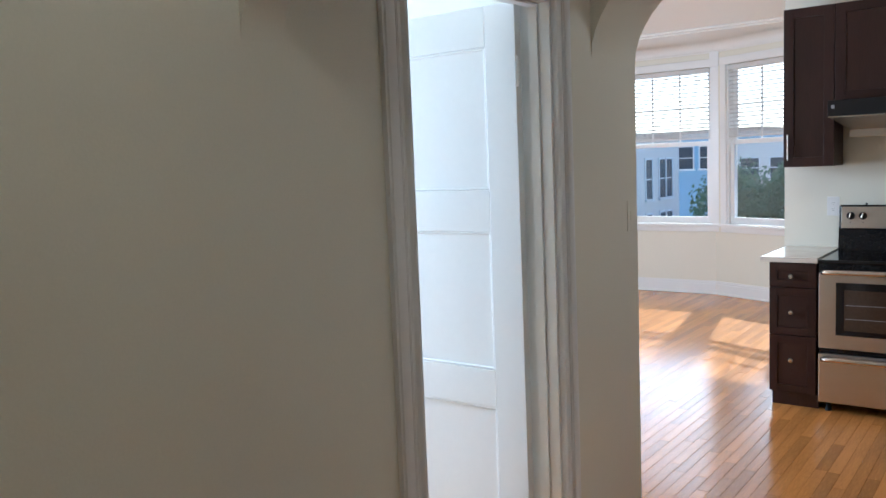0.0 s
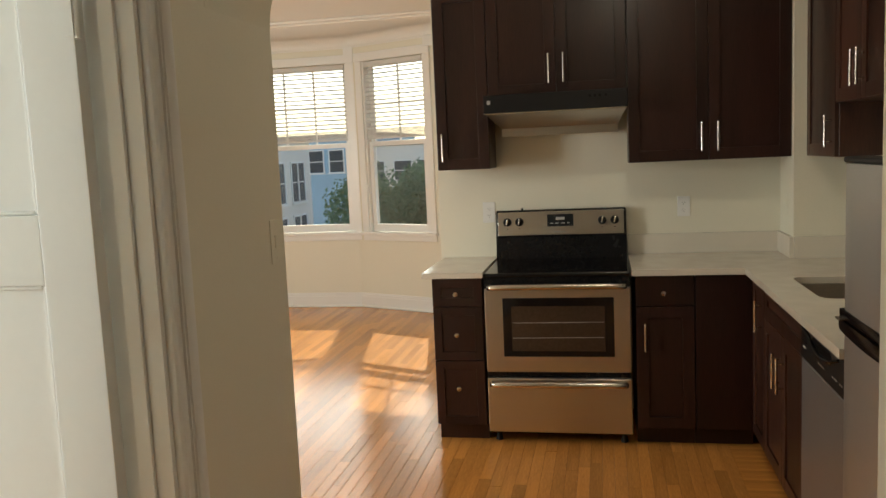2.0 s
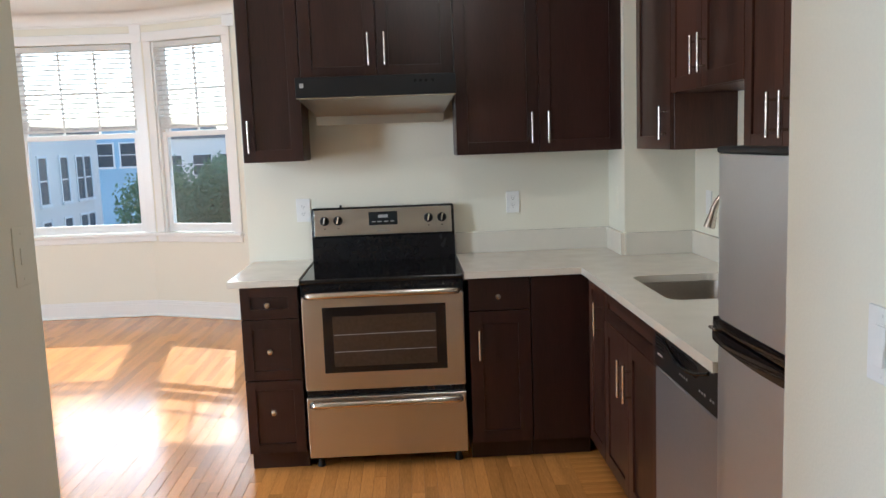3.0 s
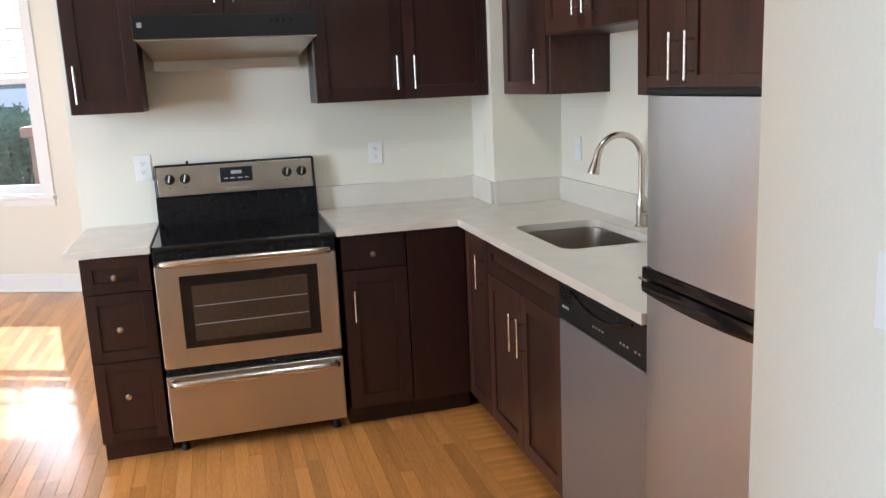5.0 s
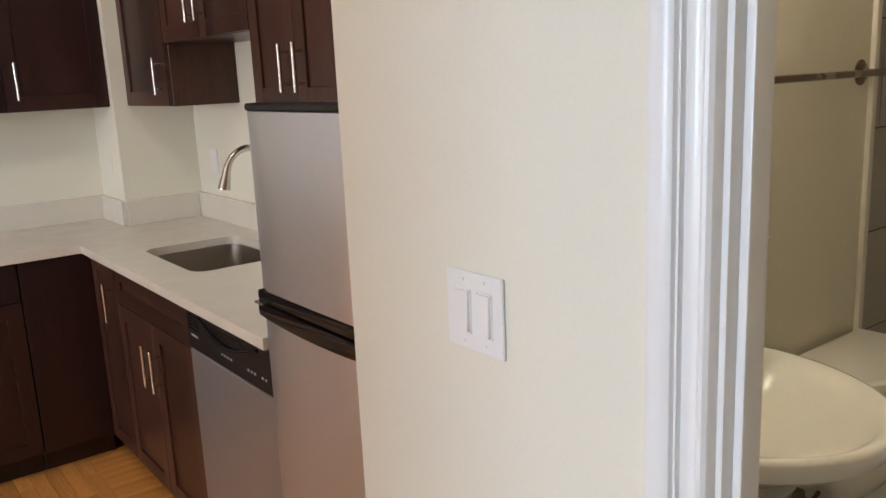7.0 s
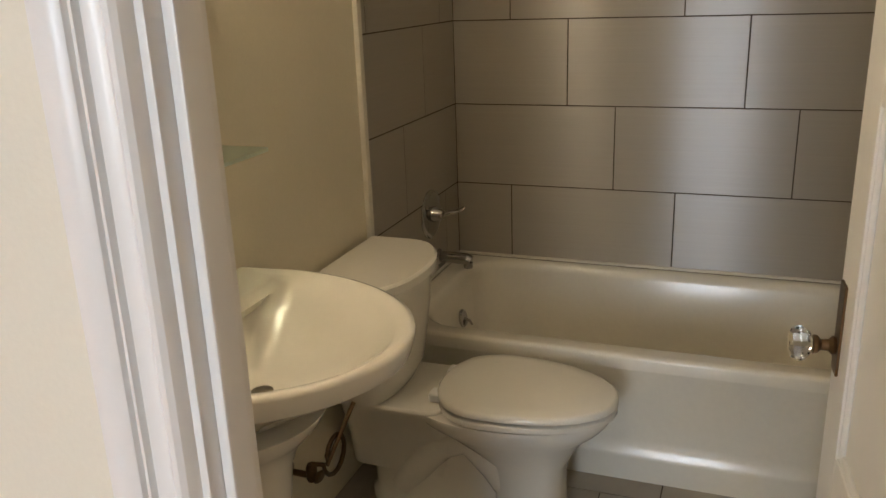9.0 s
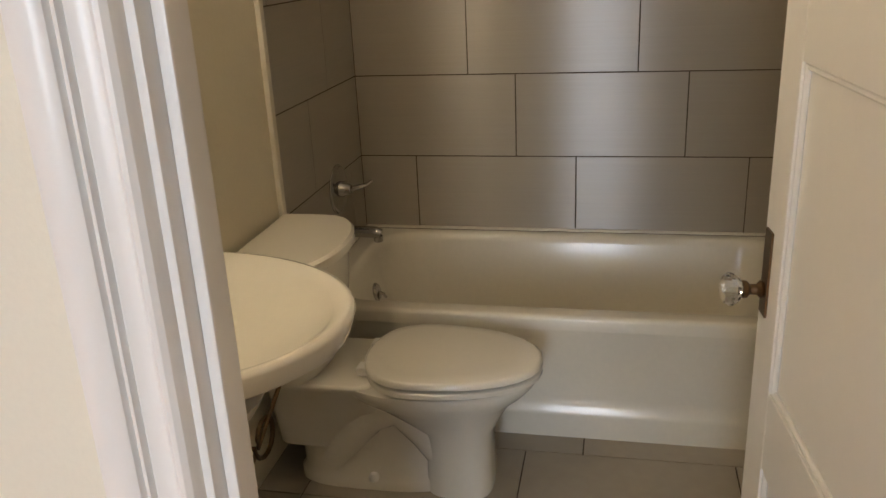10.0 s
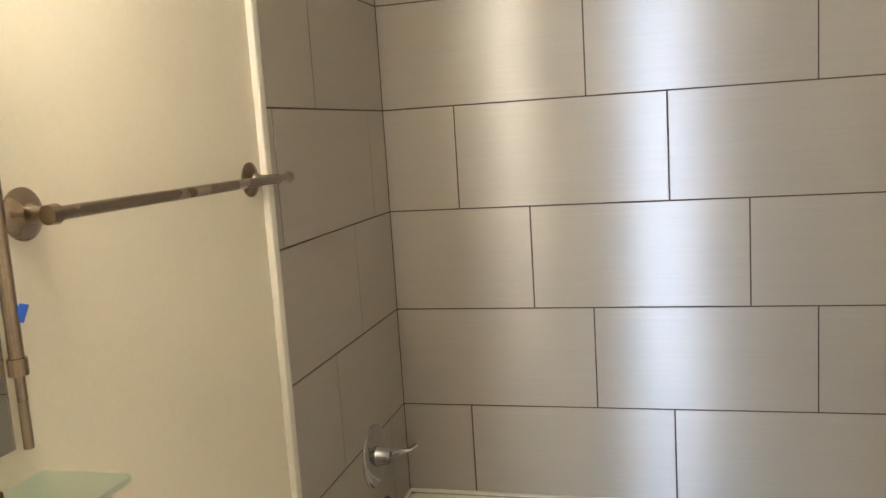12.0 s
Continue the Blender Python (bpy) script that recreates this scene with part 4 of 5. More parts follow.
# outlets and switches
def wall_plate(name, m, w, h, kind, label, cat, plate=None):
    p = thing(name, m @ Vector((0, 0, 0)), label, cat)
    bm = box(-w / 2, w / 2, 0.0, 0.003 if plate else 0.006, -h / 2, h / 2, 0.0012 if plate else 0.0025, 3)
    part("plate", moved(bm, m), plate or WHITEPLASTIC, p)
    for kk, u in kind:
        if kk == "outlet":
            for v in (-0.020, 0.020):
                o = part("socket", moved(loft([[Vector((u + a, 0.0055, v + b)) for a, b in rounded(0, 0, 0.0165, 0.0140, 0.009, 4)], [Vector((u + a, 0.0075, v + b)) for a, b in rounded(0, 0, 0.0160, 0.0135, 0.009, 4)]]), m), WHITEPLASTIC, p)
                for a in (-0.006, 0.006):
                    part("slot", moved(box(u + a - 0.001, u + a + 0.001, 0.0073, 0.0078, v - 0.001, v + 0.007), m), DARKMARK, o)
                part("slot", moved(box(u - 0.002, u + 0.002, 0.0073, 0.0078, v - 0.009, v - 0.005), m), DARKMARK, o)
        elif kk == "rocker":
            part("rocker_frame", moved(box(u - 0.018, u + 0.018, 0.005, 0.0075, -0.035, 0.035, 0.001), m), WHITEPLASTIC, p)
            part("rocker", moved(moved(box(-0.0155, 0.0155, 0.0, 0.006, -0.032, 0.032, 0.0015), pose(0, 0, 0, 3)), m @ Matrix.Translation((u, 0.006, 0))), WHITEPLASTIC, p)
        elif kk == "toggle":
            part("rocker", moved(box(u - 0.010, u + 0.010, 0.002, 0.0055 if plate else 0.008, -0.018, 0.018, 0.0015), m), plate or WHITEPLASTIC, p)
        for v in (-0.048, 0.048):
            s_ = lathe([(0.0032, 0.0), (0.0030, 0.001), (0.001, 0.0012)], n=10)
            part("screw", moved(s_, m @ Matrix.Translation((u, 0.003 if plate else 0.006, v)) @ pose(0, 0, 0, -90)), plate or WHITEPLASTIC, p)
    return p


wall_plate("wall_outlet", face_y(-0.040, 0.6148, 1.187), 0.074, 0.122, [("outlet", 0)], "white duplex outlet on the wall beside the range", "outlet")
wall_plate("wall_outlet", face_y(1.072, 0.6148, 1.188), 0.070, 0.114, [("outlet", 0)], "white duplex outlet above the backsplash", "outlet")
wall_plate("light_switch", face_x(1.9448, 0.09, 1.188), 0.070, 0.114, [("toggle", 0)], "white switch plate near the faucet", "light switch")
wall_plate("light_switch", face_x(1.5898, 0.44, 1.20), 0.050, 0.114, [("toggle", 0)], "cream-painted switch plate on the corner column", "light switch", WALL)
wall_plate("light_switch", face_x(XR - 0.0002, -2.566, 1.185), 0.128, 0.122, [("rocker", -0.024), ("rocker", 0.024)], "white double rocker switch on the hallway wall", "light switch")
wall_plate("light_switch", Matrix(((0, 1, 0, XL + 0.0002), (1, 0, 0, -1.998), (0, 0, 1, 1.316), (0, 0, 0, 1))), 0.070, 0.125, [("toggle", 0)], "cream-painted switch plate inside the arch", "light switch", WALL)


# ---- bathroom ----
TY = -2.332          # face of the side wall tiles
TX = 3.741           # face of the back wall tiles

# tub: alcove bath with rolled rim and apron
t = thing("bathtub", (3.34, -3.156, 0), "white enamelled alcove bathtub with plain apron", "bathtub")
TX0, TX1, TY0, TY1, RIM = 2.950, 3.739, -3.978, -2.334, 0.412
rings = []
ocx, ocy = (TX0 + TX1) / 2, (TY0 + TY1) / 2
ohx, ohy = (TX1 - TX0) / 2, (TY1 - TY0) / 2
icx, icy = ocx + 0.012, ocy - 0.01
ihx, ihy = ohx - 0.062, ohy - 0.075
for (cx, cy, hx, hy, r), z in (((ocx, ocy, ohx, ohy, 0.012), RIM - 0.045), ((ocx, ocy, ohx, ohy, 0.020), RIM - 0.014), ((ocx, ocy, ohx - 0.006, ohy - 0.006, 0.022), RIM - 0.003), ((ocx, ocy, ohx - 0.018, ohy - 0.018, 0.03), RIM),
                               ((icx, icy, ihx + 0.012, ihy + 0.014, 0.16), RIM - 0.001), ((icx, icy, ihx, ihy, 0.16), RIM - 0.010), ((icx, icy, ihx - 0.010, ihy - 0.012, 0.155), RIM - 0.035),
                               ((icx, icy, ihx - 0.035, ihy - 0.045, 0.15), RIM - 0.16), ((icx, icy, ihx - 0.060, ihy - 0.085, 0.14), RIM - 0.28), ((icx, icy, ihx - 0.095, ihy - 0.13, 0.11), RIM - 0.325), ((icx, icy, ihx - 0.17, ihy - 0.22, 0.07), RIM - 0.335)):
    rings.append([Vector((*p, z)) for p in rounded(cx, cy, hx, hy, r, 8)])
bm = loft(rings, caps=False)
bm.faces.new(bm.verts[-len(rings[0]):])
part("shell", bm, ENAMEL, t, angle=70)
ap = [(TX0 + 0.03, RIM - 0.05), (TX0 + 0.0005, RIM - 0.045), (TX0 + 0.003, RIM - 0.065), (TX0 + 0.010, RIM - 0.100), (TX0 + 0.019, 0.22), (TX0 + 0.021, 0.13), (TX0 + 0.015, 0.100), (TX0 + 0.006, 0.088), (TX0 + 0.002, 0.074), (TX0, 0.0), (TX0 + 0.03, 0.0)]
part("apron", prism(ap, "y", TY0, TY1), ENAMEL, t, angle=50)
ov = lathe([(0.034, 0.0), (0.034, 0.004), (0.029, 0.010), (0.006, 0.012)], n=24)
ovp = part("overflow_plate", moved(ov, Matrix.Translation((3.385, -2.462, 0.278)) @ pose(0, 0, 0, 78)), CHROME, t, "round chrome overflow plate")
part("trip_lever", tube([(3.385, -2.470, 0.278), (3.394, -2.488, 0.268), (3.399, -2.496, 0.252)], [0.007, 0.006, 0.005], 8), CHROME, ovp)
solid("caulk_line", box(3.728, TX + 0.0005, TY0, TY1, RIM - 0.001, RIM + 0.009, 0.003), CAULK, "white caulk bead where tub meets tile", "caulk", "structure")
solid("caulk_line_side", box(TX0, 3.726, -2.342, TY - 0.0002, RIM - 0.001, RIM + 0.009, 0.003), CAULK, "white caulk bead where tub meets tile", "caulk", "structure")

solid("caulk_line_corner", box(3.733, TX + 0.0005, -3.9725, -3.965, RIM + 0.009, 2.5, 0.002), CAULK, "pale caulk bead in the tiled corner", "caulk", "structure")

# tub spout and valve
s = thing("tub_spout", (3.505, TY, 0.470), "chrome tub spout below the shower valve", "tub spout")
part("flange", moved(lathe([(0.030, 0.0), (0.030, 0.004), (0.024, 0.010), (0.020, 0.011)], n=20), Matrix.Translation((3.505, TY, 0.470)) @ pose(0, 0, 0, 90)), CHROME, s)
part("body", tube([(3.505, TY - 0.008, 0.470), (3.505, TY - 0.05, 0.470), (3.505, TY - 0.110, 0.468), (3.505, TY - 0.130, 0.462)], [0.021, 0.022, 0.0225, 0.019], 16), CHROME, s, angle=50)
part("outlet", lathe([(0.016, 0.0), (0.018, 0.004), (0.018, 0.022)], (3.505, TY - 0.117, 0.433), 16), CHROME, s)
v = thing("shower_valve", (3.434, TY, 0.655), "chrome single-lever shower valve with round plate", "shower valve")
part("plate", moved(lathe([(0.090, 0.0), (0.090, 0.004), (0.083, 0.010), (0.045, 0.012), (0.004, 0.013)], n=36), Matrix.Translation((3.434, TY, 0.655)) @ pose(0, 0, 0, 90)), CHROME, v, angle=50)
part("hub", moved(lathe([(0.030, 0.010), (0.028, 0.022), (0.021, 0.045), (0.017, 0.052), (0.004, 0.054)], n=20), Matrix.Translation((3.434, TY, 0.655)) @ pose(0, 0, 0, 90)), CHROME, v)
part("lever", tube([(3.434, TY - 0.045, 0.655), (3.470, TY - 0.075, 0.656), (3.470, TY - 0.100, 0.664), (3.478, TY - 0.118, 0.676)], [0.012, 0.009, 0.0075, 0.006], 10, squash=0.7), CHROME, v, angle=60)

# white tile trim
solid("tile_trim", box(2.928, 2.955, TY - 0.004, -2.3195, 0.0, 2.5, 0.004, 3), CAULK, "white rounded tile edge trim", "trim", "structure")

# toilet
TCX = 2.700
o = thing("toilet", (TCX, -2.75, 0), "white porcelain two-piece toilet with closed lid", "toilet")


def egg(cx, cy, hx, front_len, back_len, n=32, p=2.0):
    """An oval in plan, longer towards -y."""
    out = []
    for k in range(n):
        a = 2 * math.pi * k / n
        c_, s_ = math.cos(a), math.sin(a)
        e = 2 / p
        x = hx * math.copysign(abs(c_) ** e, c_)
        L = front_len if s_ < 0 else back_len
        out.append((cx + x, cy + L * math.copysign(abs(s_) ** e, s_)))
    return out


def egg_rings(rows):
    return [[Vector((*p, z)) for p in egg(TCX, cy, hx, fl, bl, 32, pw)] for z, cy, hx, fl, bl, pw in rows]


bm = loft(egg_rings([(0.0, -2.905, 0.105, 0.092, 0.10, 3.2), (0.02, -2.905, 0.105, 0.092, 0.10, 3.2), (0.12, -2.905, 0.100, 0.090, 0.10, 3.0), (0.19, -2.90, 0.102, 0.100, 0.11, 2.7), (0.235, -2.88, 0.122, 0.145, 0.17, 2.4),
                     (0.28, -2.84, 0.150, 0.215, 0.20, 2.2), (0.308, -2.81, 0.170, 0.285, 0.23, 2.1), (0.335, -2.795, 0.180, 0.322, 0.25, 2.1), (0.350, -2.795, 0.178, 0.320, 0.25, 2.1)]))
part("bowl", bm, PORCELAIN, o, angle=70)
# rear foot with the trapway standing out on the flank
part("foot", loft(egg_rings([(0.0, -2.62, 0.098, 0.27, 0.20, 3.0), (0.03, -2.62, 0.098, 0.27, 0.20, 3.0), (0.045, -2.62, 0.082, 0.26, 0.19, 3.0), (0.16, -2.61, 0.074, 0.25, 0.19, 2.6), (0.25, -2.60, 0.082, 0.24, 0.20, 2.4), (0.32, -2.58, 0.120, 0.22, 0.20, 2.2), (0.356, -2.58, 0.140, 0.20, 0.20, 2.2)])), PORCELAIN, o, angle=70)
pts = [(TCX - 0.045, -2.86, 0.08), (TCX - 0.050, -2.81, 0.17), (TCX - 0.056, -2.74, 0.245), (TCX - 0.056, -2.66, 0.225), (TCX - 0.048, -2.585, 0.14), (TCX - 0.042, -2.53, 0.06)]
part("trapway", tube(pts, [0.035, 0.044, 0.046, 0.050, 0.052, 0.045], 18), PORCELAIN, o, angle=80)
part("bolt_cap", lathe([(0.016, 0.0), (0.015, 0.012), (0.009, 0.020), (0.002, 0.022)], (TCX - 0.088, -2.66, 0.030), 14), WHITEPLASTIC, o, "white bolt cap")
part("seat", loft(egg_rings([(0.3525, -2.803, 0.160, 0.304, 0.140, 2.1), (0.357, -2.803, 0.184, 0.331, 0.157, 2.1), (0.370, -2.803, 0.185, 0.332, 0.157, 2.1), (0.3750, -2.803, 0.180, 0.326, 0.153, 2.1), (0.3752, -2.803, 0.160, 0.304, 0.140, 2.1)])), PORCELAIN, o, angle=50)
part("lid", loft(egg_rings([(0.3812, -2.803, 0.160, 0.304, 0.140, 2.2), (0.3815, -2.803, 0.179, 0.325, 0.152, 2.2), (0.385, -2.803, 0.185, 0.333, 0.158, 2.2), (0.397, -2.803, 0.185, 0.332, 0.157, 2.2), (0.404, -2.803, 0.176, 0.320, 0.148, 2.2), (0.409, -2.803, 0.143, 0.262, 0.115, 2.2), (0.4105, -2.803, 0.06, 0.10, 0.05, 2.0)])), PORCELAIN, o, angle=60)
for dx in (-0.05, 0.05):
    part("bumper", lathe([(0.006, 0.0), (0.006, 0.005)], (TCX + dx, -2.95, 0.376), 8), WHITEPLASTIC, o)
for dx in (-0.075, 0.075):
    part("seat_hinge", box(TCX + dx - 0.022, TCX + dx + 0.022, -2.668, -2.635, 0.365, 0.391, 0.006, 3), WHITEPLASTIC, o, "white plastic seat hinge")


def tank_ring(hx, y_back, y_side, y_front, z, n=14):
    """Straight back and sides, bowed front."""
    pts = [(TCX + hx, y_back), (TCX + hx, y_side)]
    for k in range(1, n):
        a = math.pi * k / n
        pts.append((TCX + hx * math.cos(a), y_side + (y_front - y_side) * math.sin(a) ** 0.8))
    pts += [(TCX - hx, y_side), (TCX - hx, y_back)]
    return [Vector((*p, z)) for p in pts]


part("tank", loft([tank_ring(0.170, -2.348, -2.46, -2.535, 0.362), tank_ring(0.195, -2.344, -2.46, -2.560, 0.41), tank_ring(0.214, -2.342, -2.46, -2.585, 0.58), tank_ring(0.220, -2.342, -2.46, -2.592, 0.686)]), PORCELAIN, o, angle=50)
part("tank_lid", loft([tank_ring(0.228, -2.337, -2.46, -2.602, 0.687), tank_ring(0.236, -2.335, -2.46, -2.610, 0.692), tank_ring(0.236, -2.335, -2.46, -2.610, 0.714), tank_ring(0.230, -2.339, -2.458, -2.602, 0.722)]), PORCELAIN, o, angle=40)
part("bowl_deck", loft([[Vector((*p, z)) for p in rounded(TCX, -2.53, hx, hy, 0.05, 5)] for z, hx, hy in ((0.12, 0.078, 0.165), (0.20, 0.085, 0.170), (0.26, 0.102, 0.170), (0.305, 0.124, 0.166), (0.335, 0.143, 0.162), (0.350, 0.150, 0.158), (0.3575, 0.149, 0.156), (0.361, 0.142, 0.150))]), PORCELAIN, o, angle=60)
# supply line and stop valve
sv = thing("stop_valve", (2.30, -2.33, 0.19), "old bronze water stop valve under the basin", "stop valve")
part("stub", tube([(2.30, -2.322, 0.19), (2.30, -2.39, 0.19)], 0.009, 10), BRONZE, sv)
part("escutcheon", moved(lathe([(0.030, 0), (0.028, 0.004), (0.012, 0.010)], n=20), Matrix.Translation((2.30, -2.321, 0.19)) @ pose(0, 0, 0, 90)), BRONZE, sv)
part("valve_body", moved(lathe([(0.012, -0.02), (0.015, -0.012), (0.015, 0.018), (0.010, 0.03)], n=14), Matrix.Translation((2.30, -2.395, 0.195))), BRONZE, sv)
part("handle", moved(lathe([(0.024, 0.0), (0.026, 0.006), (0.020, 0.011)], n=10, sy=0.55), Matrix.Translation((2.30, -2.412, 0.19)) @ pose(0, 0, 0, 90)), BRONZE, sv)
hose = [(2.30, -2.395, 0.225)]
for k in range(15):
    a = math.pi * 2 * k / 14
    hose.append((2.375 - 0.055 * math.cos(a), -2.42 - 0.01 * k / 14, 0.215 - 0.055 * math.sin(a)))
hose += [(2.40, -2.44, 0.28), (2.47, -2.45, 0.34), (2.505, -2.45, 0.39)]
part("supply_hose", tube(hose, 0.0065, 8), BRONZE, sv, "braided supply hose in a loop", angle=80)
sv.location = (2.365, -2.33, 0.235)

# pedestal basin
BCX, BZ = 1.965, 0.842
b = thing("pedestal_basin", (BCX, -2.55, 0), "white porcelain oval pedestal wash basin", "wash basin")


def basin_ring(hx, front, z, back=-2.322, n=30):
    """A straight back at the wall with an oval front."""
    pts = [(BCX + hx * math.cos(math.pi * k / n), -2.45 - front * math.sin(math.pi * k / n)) for k in range(n + 1)]
    return [Vector((BCX + hx * 0.95, back, z))] + [Vector((*p, z)) for p in pts] + [Vector((BCX - hx * 0.95, back, z))]


bm = loft([basin_ring(0.10, 0.10, BZ - 0.22), basin_ring(0.15, 0.17, BZ - 0.175), basin_ring(0.24, 0.29, BZ - 0.105), basin_ring(0.300, 0.375, BZ - 0.060), basin_ring(0.318, 0.400, BZ - 0.045), basin_ring(0.325, 0.411, BZ - 0.010), basin_ring(0.322, 0.408, BZ - 0.002),
           basin_ring(0.314, 0.400, BZ)], caps=False)
part("rim_shell", bm, PORCELAIN, b, angle=60)
# deck and bowl: rings from the rim in to the bowl
n = 33
outer = basin_ring(0.314, 0.400, BZ)


def bowl_ring(s, z, dy):
    return [Vector((BCX + (p.x - BCX) * s, -2.60 + dy + (p.y + 2.60) * s, z)) for p in outer]


bm = loft([outer, bowl_ring(0.97, BZ - 0.0005, 0.0), [Vector((p.x, min(p.y, -2.415), p.z)) for p in bowl_ring(0.92, BZ - 0.005, -0.002)], [Vector((p.x, min(p.y, -2.425), p.z)) for p in bowl_ring(0.86, BZ - 0.013, -0.004)],
           [Vector((p.x, min(p.y, -2.44), p.z)) for p in bowl_ring(0.78, BZ - 0.028, -0.010)], bowl_ring(0.66, BZ - 0.058, 0.0), bowl_ring(0.48, BZ - 0.100, 0.02), bowl_ring(0.28, BZ - 0.128, 0.04), bowl_ring(0.10, BZ - 0.138, 0.05)], caps=False)
bm.faces.new(bm.verts[-len(outer):])
part("bowl", bm, PORCELAIN, b, angle=60)
part("drain", lathe([(0.022, 0), (0.022, 0.003), (0.004, 0.004)], (BCX, -2.55, BZ - 0.138), 18), CHROME, b, "chrome basin drain")
col = [(0.135, 0.0), (0.135, 0.02), (0.115, 0.04), (0.092, 0.10), (0.080, 0.30), (0.083, 0.43), (0.095, 0.53), (0.115, 0.575), (0.142, 0.605), (0.170, 0.632), (0.185, 0.660)]
part("pedestal", lathe(col, (BCX, -2.50, 0), 28, sx=1.0, sy=0.9), PORCELAIN, b, angle=60)
fc = thing("basin_faucet", (BCX, -2.39, BZ), "small chrome basin faucet", "faucet")
part("body", lathe([(0.026, 0.0), (0.024, 0.01), (0.020, 0.06), (0.016, 0.075)], (BCX, -2.385, BZ), 18), CHROME, fc)
part("spout", tube([(BCX, -2.385, BZ + 0.045), (BCX, -2.44, BZ + 0.062), (BCX, -2.49, BZ + 0.050)], [0.014, 0.012, 0.011], 12), CHROME, fc)
part("lever", tube([(BCX, -2.385, BZ + 0.07), (BCX, -2.40, BZ + 0.085), (BCX, -2.45, BZ + 0.105)], [0.010, 0.008, 0.006], 10), CHROME, fc)

# towel bar
tb = thing("towel_bar", (2.55, -2.33, 1.49), "brushed nickel towel bar on the bathroom wall", "towel bar")
for x in (2.240, 2.878):
    rose = lathe([(0.036, 0.0), (0.036, 0.003), (0.030, 0.007), (0.026, 0.008), (0.014, 0.014), (0.009, 0.028), (0.009, 0.058)], n=24)
    ps = part("post", moved(rose, Matrix.Translation((x, -2.3205, 1.482)) @ pose(0, 0, 0, 90)), AGEDNICKEL, tb, angle=40)
part("bar", tube([(2.206, -2.388, 1.482), (2.222, -2.388, 1.482), (2.227, -2.388, 1.482), (2.908, -2.388, 1.482), (2.912, -2.388, 1.482), (2.924, -2.388, 1.482)], [0.013, 0.014, 0.0095, 0.0095, 0.0125, 0.012], 14), AGEDNICKEL, tb, angle=40)

# mirror with metal side rods, glass shelf
mr = thing("wall_mirror", (1.965, -2.33, 1.18), "frameless bathroom mirror with brushed metal side rod", "mirror")
part("mirror_glass", box(1.745, 2.150, -2.345, -2.337, 1.192, 1.98, 0.0015), MIRROR, mr, "mirror glass")
part("backing", box(1.755, 2.140, -2.3365, -2.3205, 1.195, 1.97), BLACKPLASTIC, mr)
for x in (1.735, 2.163):
    part("side_rod", tube([(x, -2.352, 1.297), (x, -2.352, 1.99)], 0.0095, 12), AGEDNICKEL, mr, "brushed metal rod")
    part("rod_tip", tube([(x, -2.352, 1.19), (x, -2.352, 1.297)], 0.0065, 12), AGEDNICKEL, mr)
    part("rod_collar", tube([(x, -2.352, 1.286), (x, -2.352, 1.308)], 0.0125, 12), AGEDNICKEL, mr)
tp = moved(box(-0.006, 0.006, -0.0015, 0.0015, -0.012, 0.012, 0.001), Matrix.Translation((2.170, -2.362, 1.364)) @ pose(0, 0, 0, 8, 20, -30))
solid("tape_scrap", tp, BLUETAPE, "scrap of blue tape stuck on the mirror rod", "tape")
sh = thing("glass_shelf", (1.965, -2.39, 1.130), "frosted green glass shelf under the mirror", "shelf")
outl = [(1.70, -2.323), (2.212, -2.323), (2.214, -2.455), (2.208, -2.462), (1.706, -2.462), (1.70, -2.455)]
part("glass", prism(outl, "z", 1.130, 1.138), SHELFGLASS, sh, angle=20)
for x in (1.78, 2.09):
    part("bracket", box(x - 0.014, x + 0.014, -2.362, -2.3205, 1.118, 1.160, 0.003), BRONZE, sh, "square dark metal bracket")
    part("clip", box(x - 0.012, x + 0.012, -2.385, -2.360, 1.1385, 1.147, 0.002), BRONZE, sh)

# vanity light over the mirror
vl = thing("vanity_light", (1.965, -2.33, 2.12), "warm two-globe vanity light above the mirror", "wall lamp")
part("back_plate", box(1.77, 2.16, -2.338, -2.3205, 2.09, 2.16, 0.006), NICKEL, vl)
for x in (1.85, 2.08):
    part("globe", lathe([(0.02, 0.0), (0.045, 0.01), (0.060, 0.045), (0.058, 0.080), (0.040, 0.110), (0.02, 0.118)], (x, -2.42, 2.08), 20), LAMPGLASS, vl, "warm glowing opal globe")
    part("arm", tube([(x, -2.336, 2.13), (x, -2.375, 2.13)], 0.010, 8), NICKEL, vl)


# ---- outside ----
RENDER = mat("pale_grey_render", (0.82, 0.76, 0.68), 0.8, vary=0.06, scale=0.4, fine=8, bump=0.1)
BLUEWALL = mat("blue_painted_siding", (0.36, 0.54, 0.68), 0.7, vary=0.08, scale=0.6, fine=8)
CREAMWALL = mat("cream_stucco", (0.85, 0.81, 0.74), 0.8, vary=0.08, scale=0.5, fine=8)
ORANGEWALL = mat("orange_stucco", (0.62, 0.30, 0.17), 0.8, vary=0.08, scale=0.5, fine=8)
GREYROOF = mat("grey_roofing", (0.20, 0.20, 0.21), 0.85, vary=0.15, scale=0.8, fine=10)
DARKPANE = mat("dark_window_glass", (0.06, 0.075, 0.09), 0.35, spec=0.15, vary=0.3, scale=1.5, bump=0.0)
GROUND = mat("street_ground", (0.24, 0.235, 0.22), 0.9, vary=0.2, scale=0.2, fine=4)
BARK = mat("bark", (0.10, 0.07, 0.045), 0.9, vary=0.3, scale=4, fine=30, bump=0.4)
LEAF = mat("green_leaves", (0.15, 0.24, 0.125), 0.55, vary=0.45, scale=1.2, fine=7, bump=0.0)

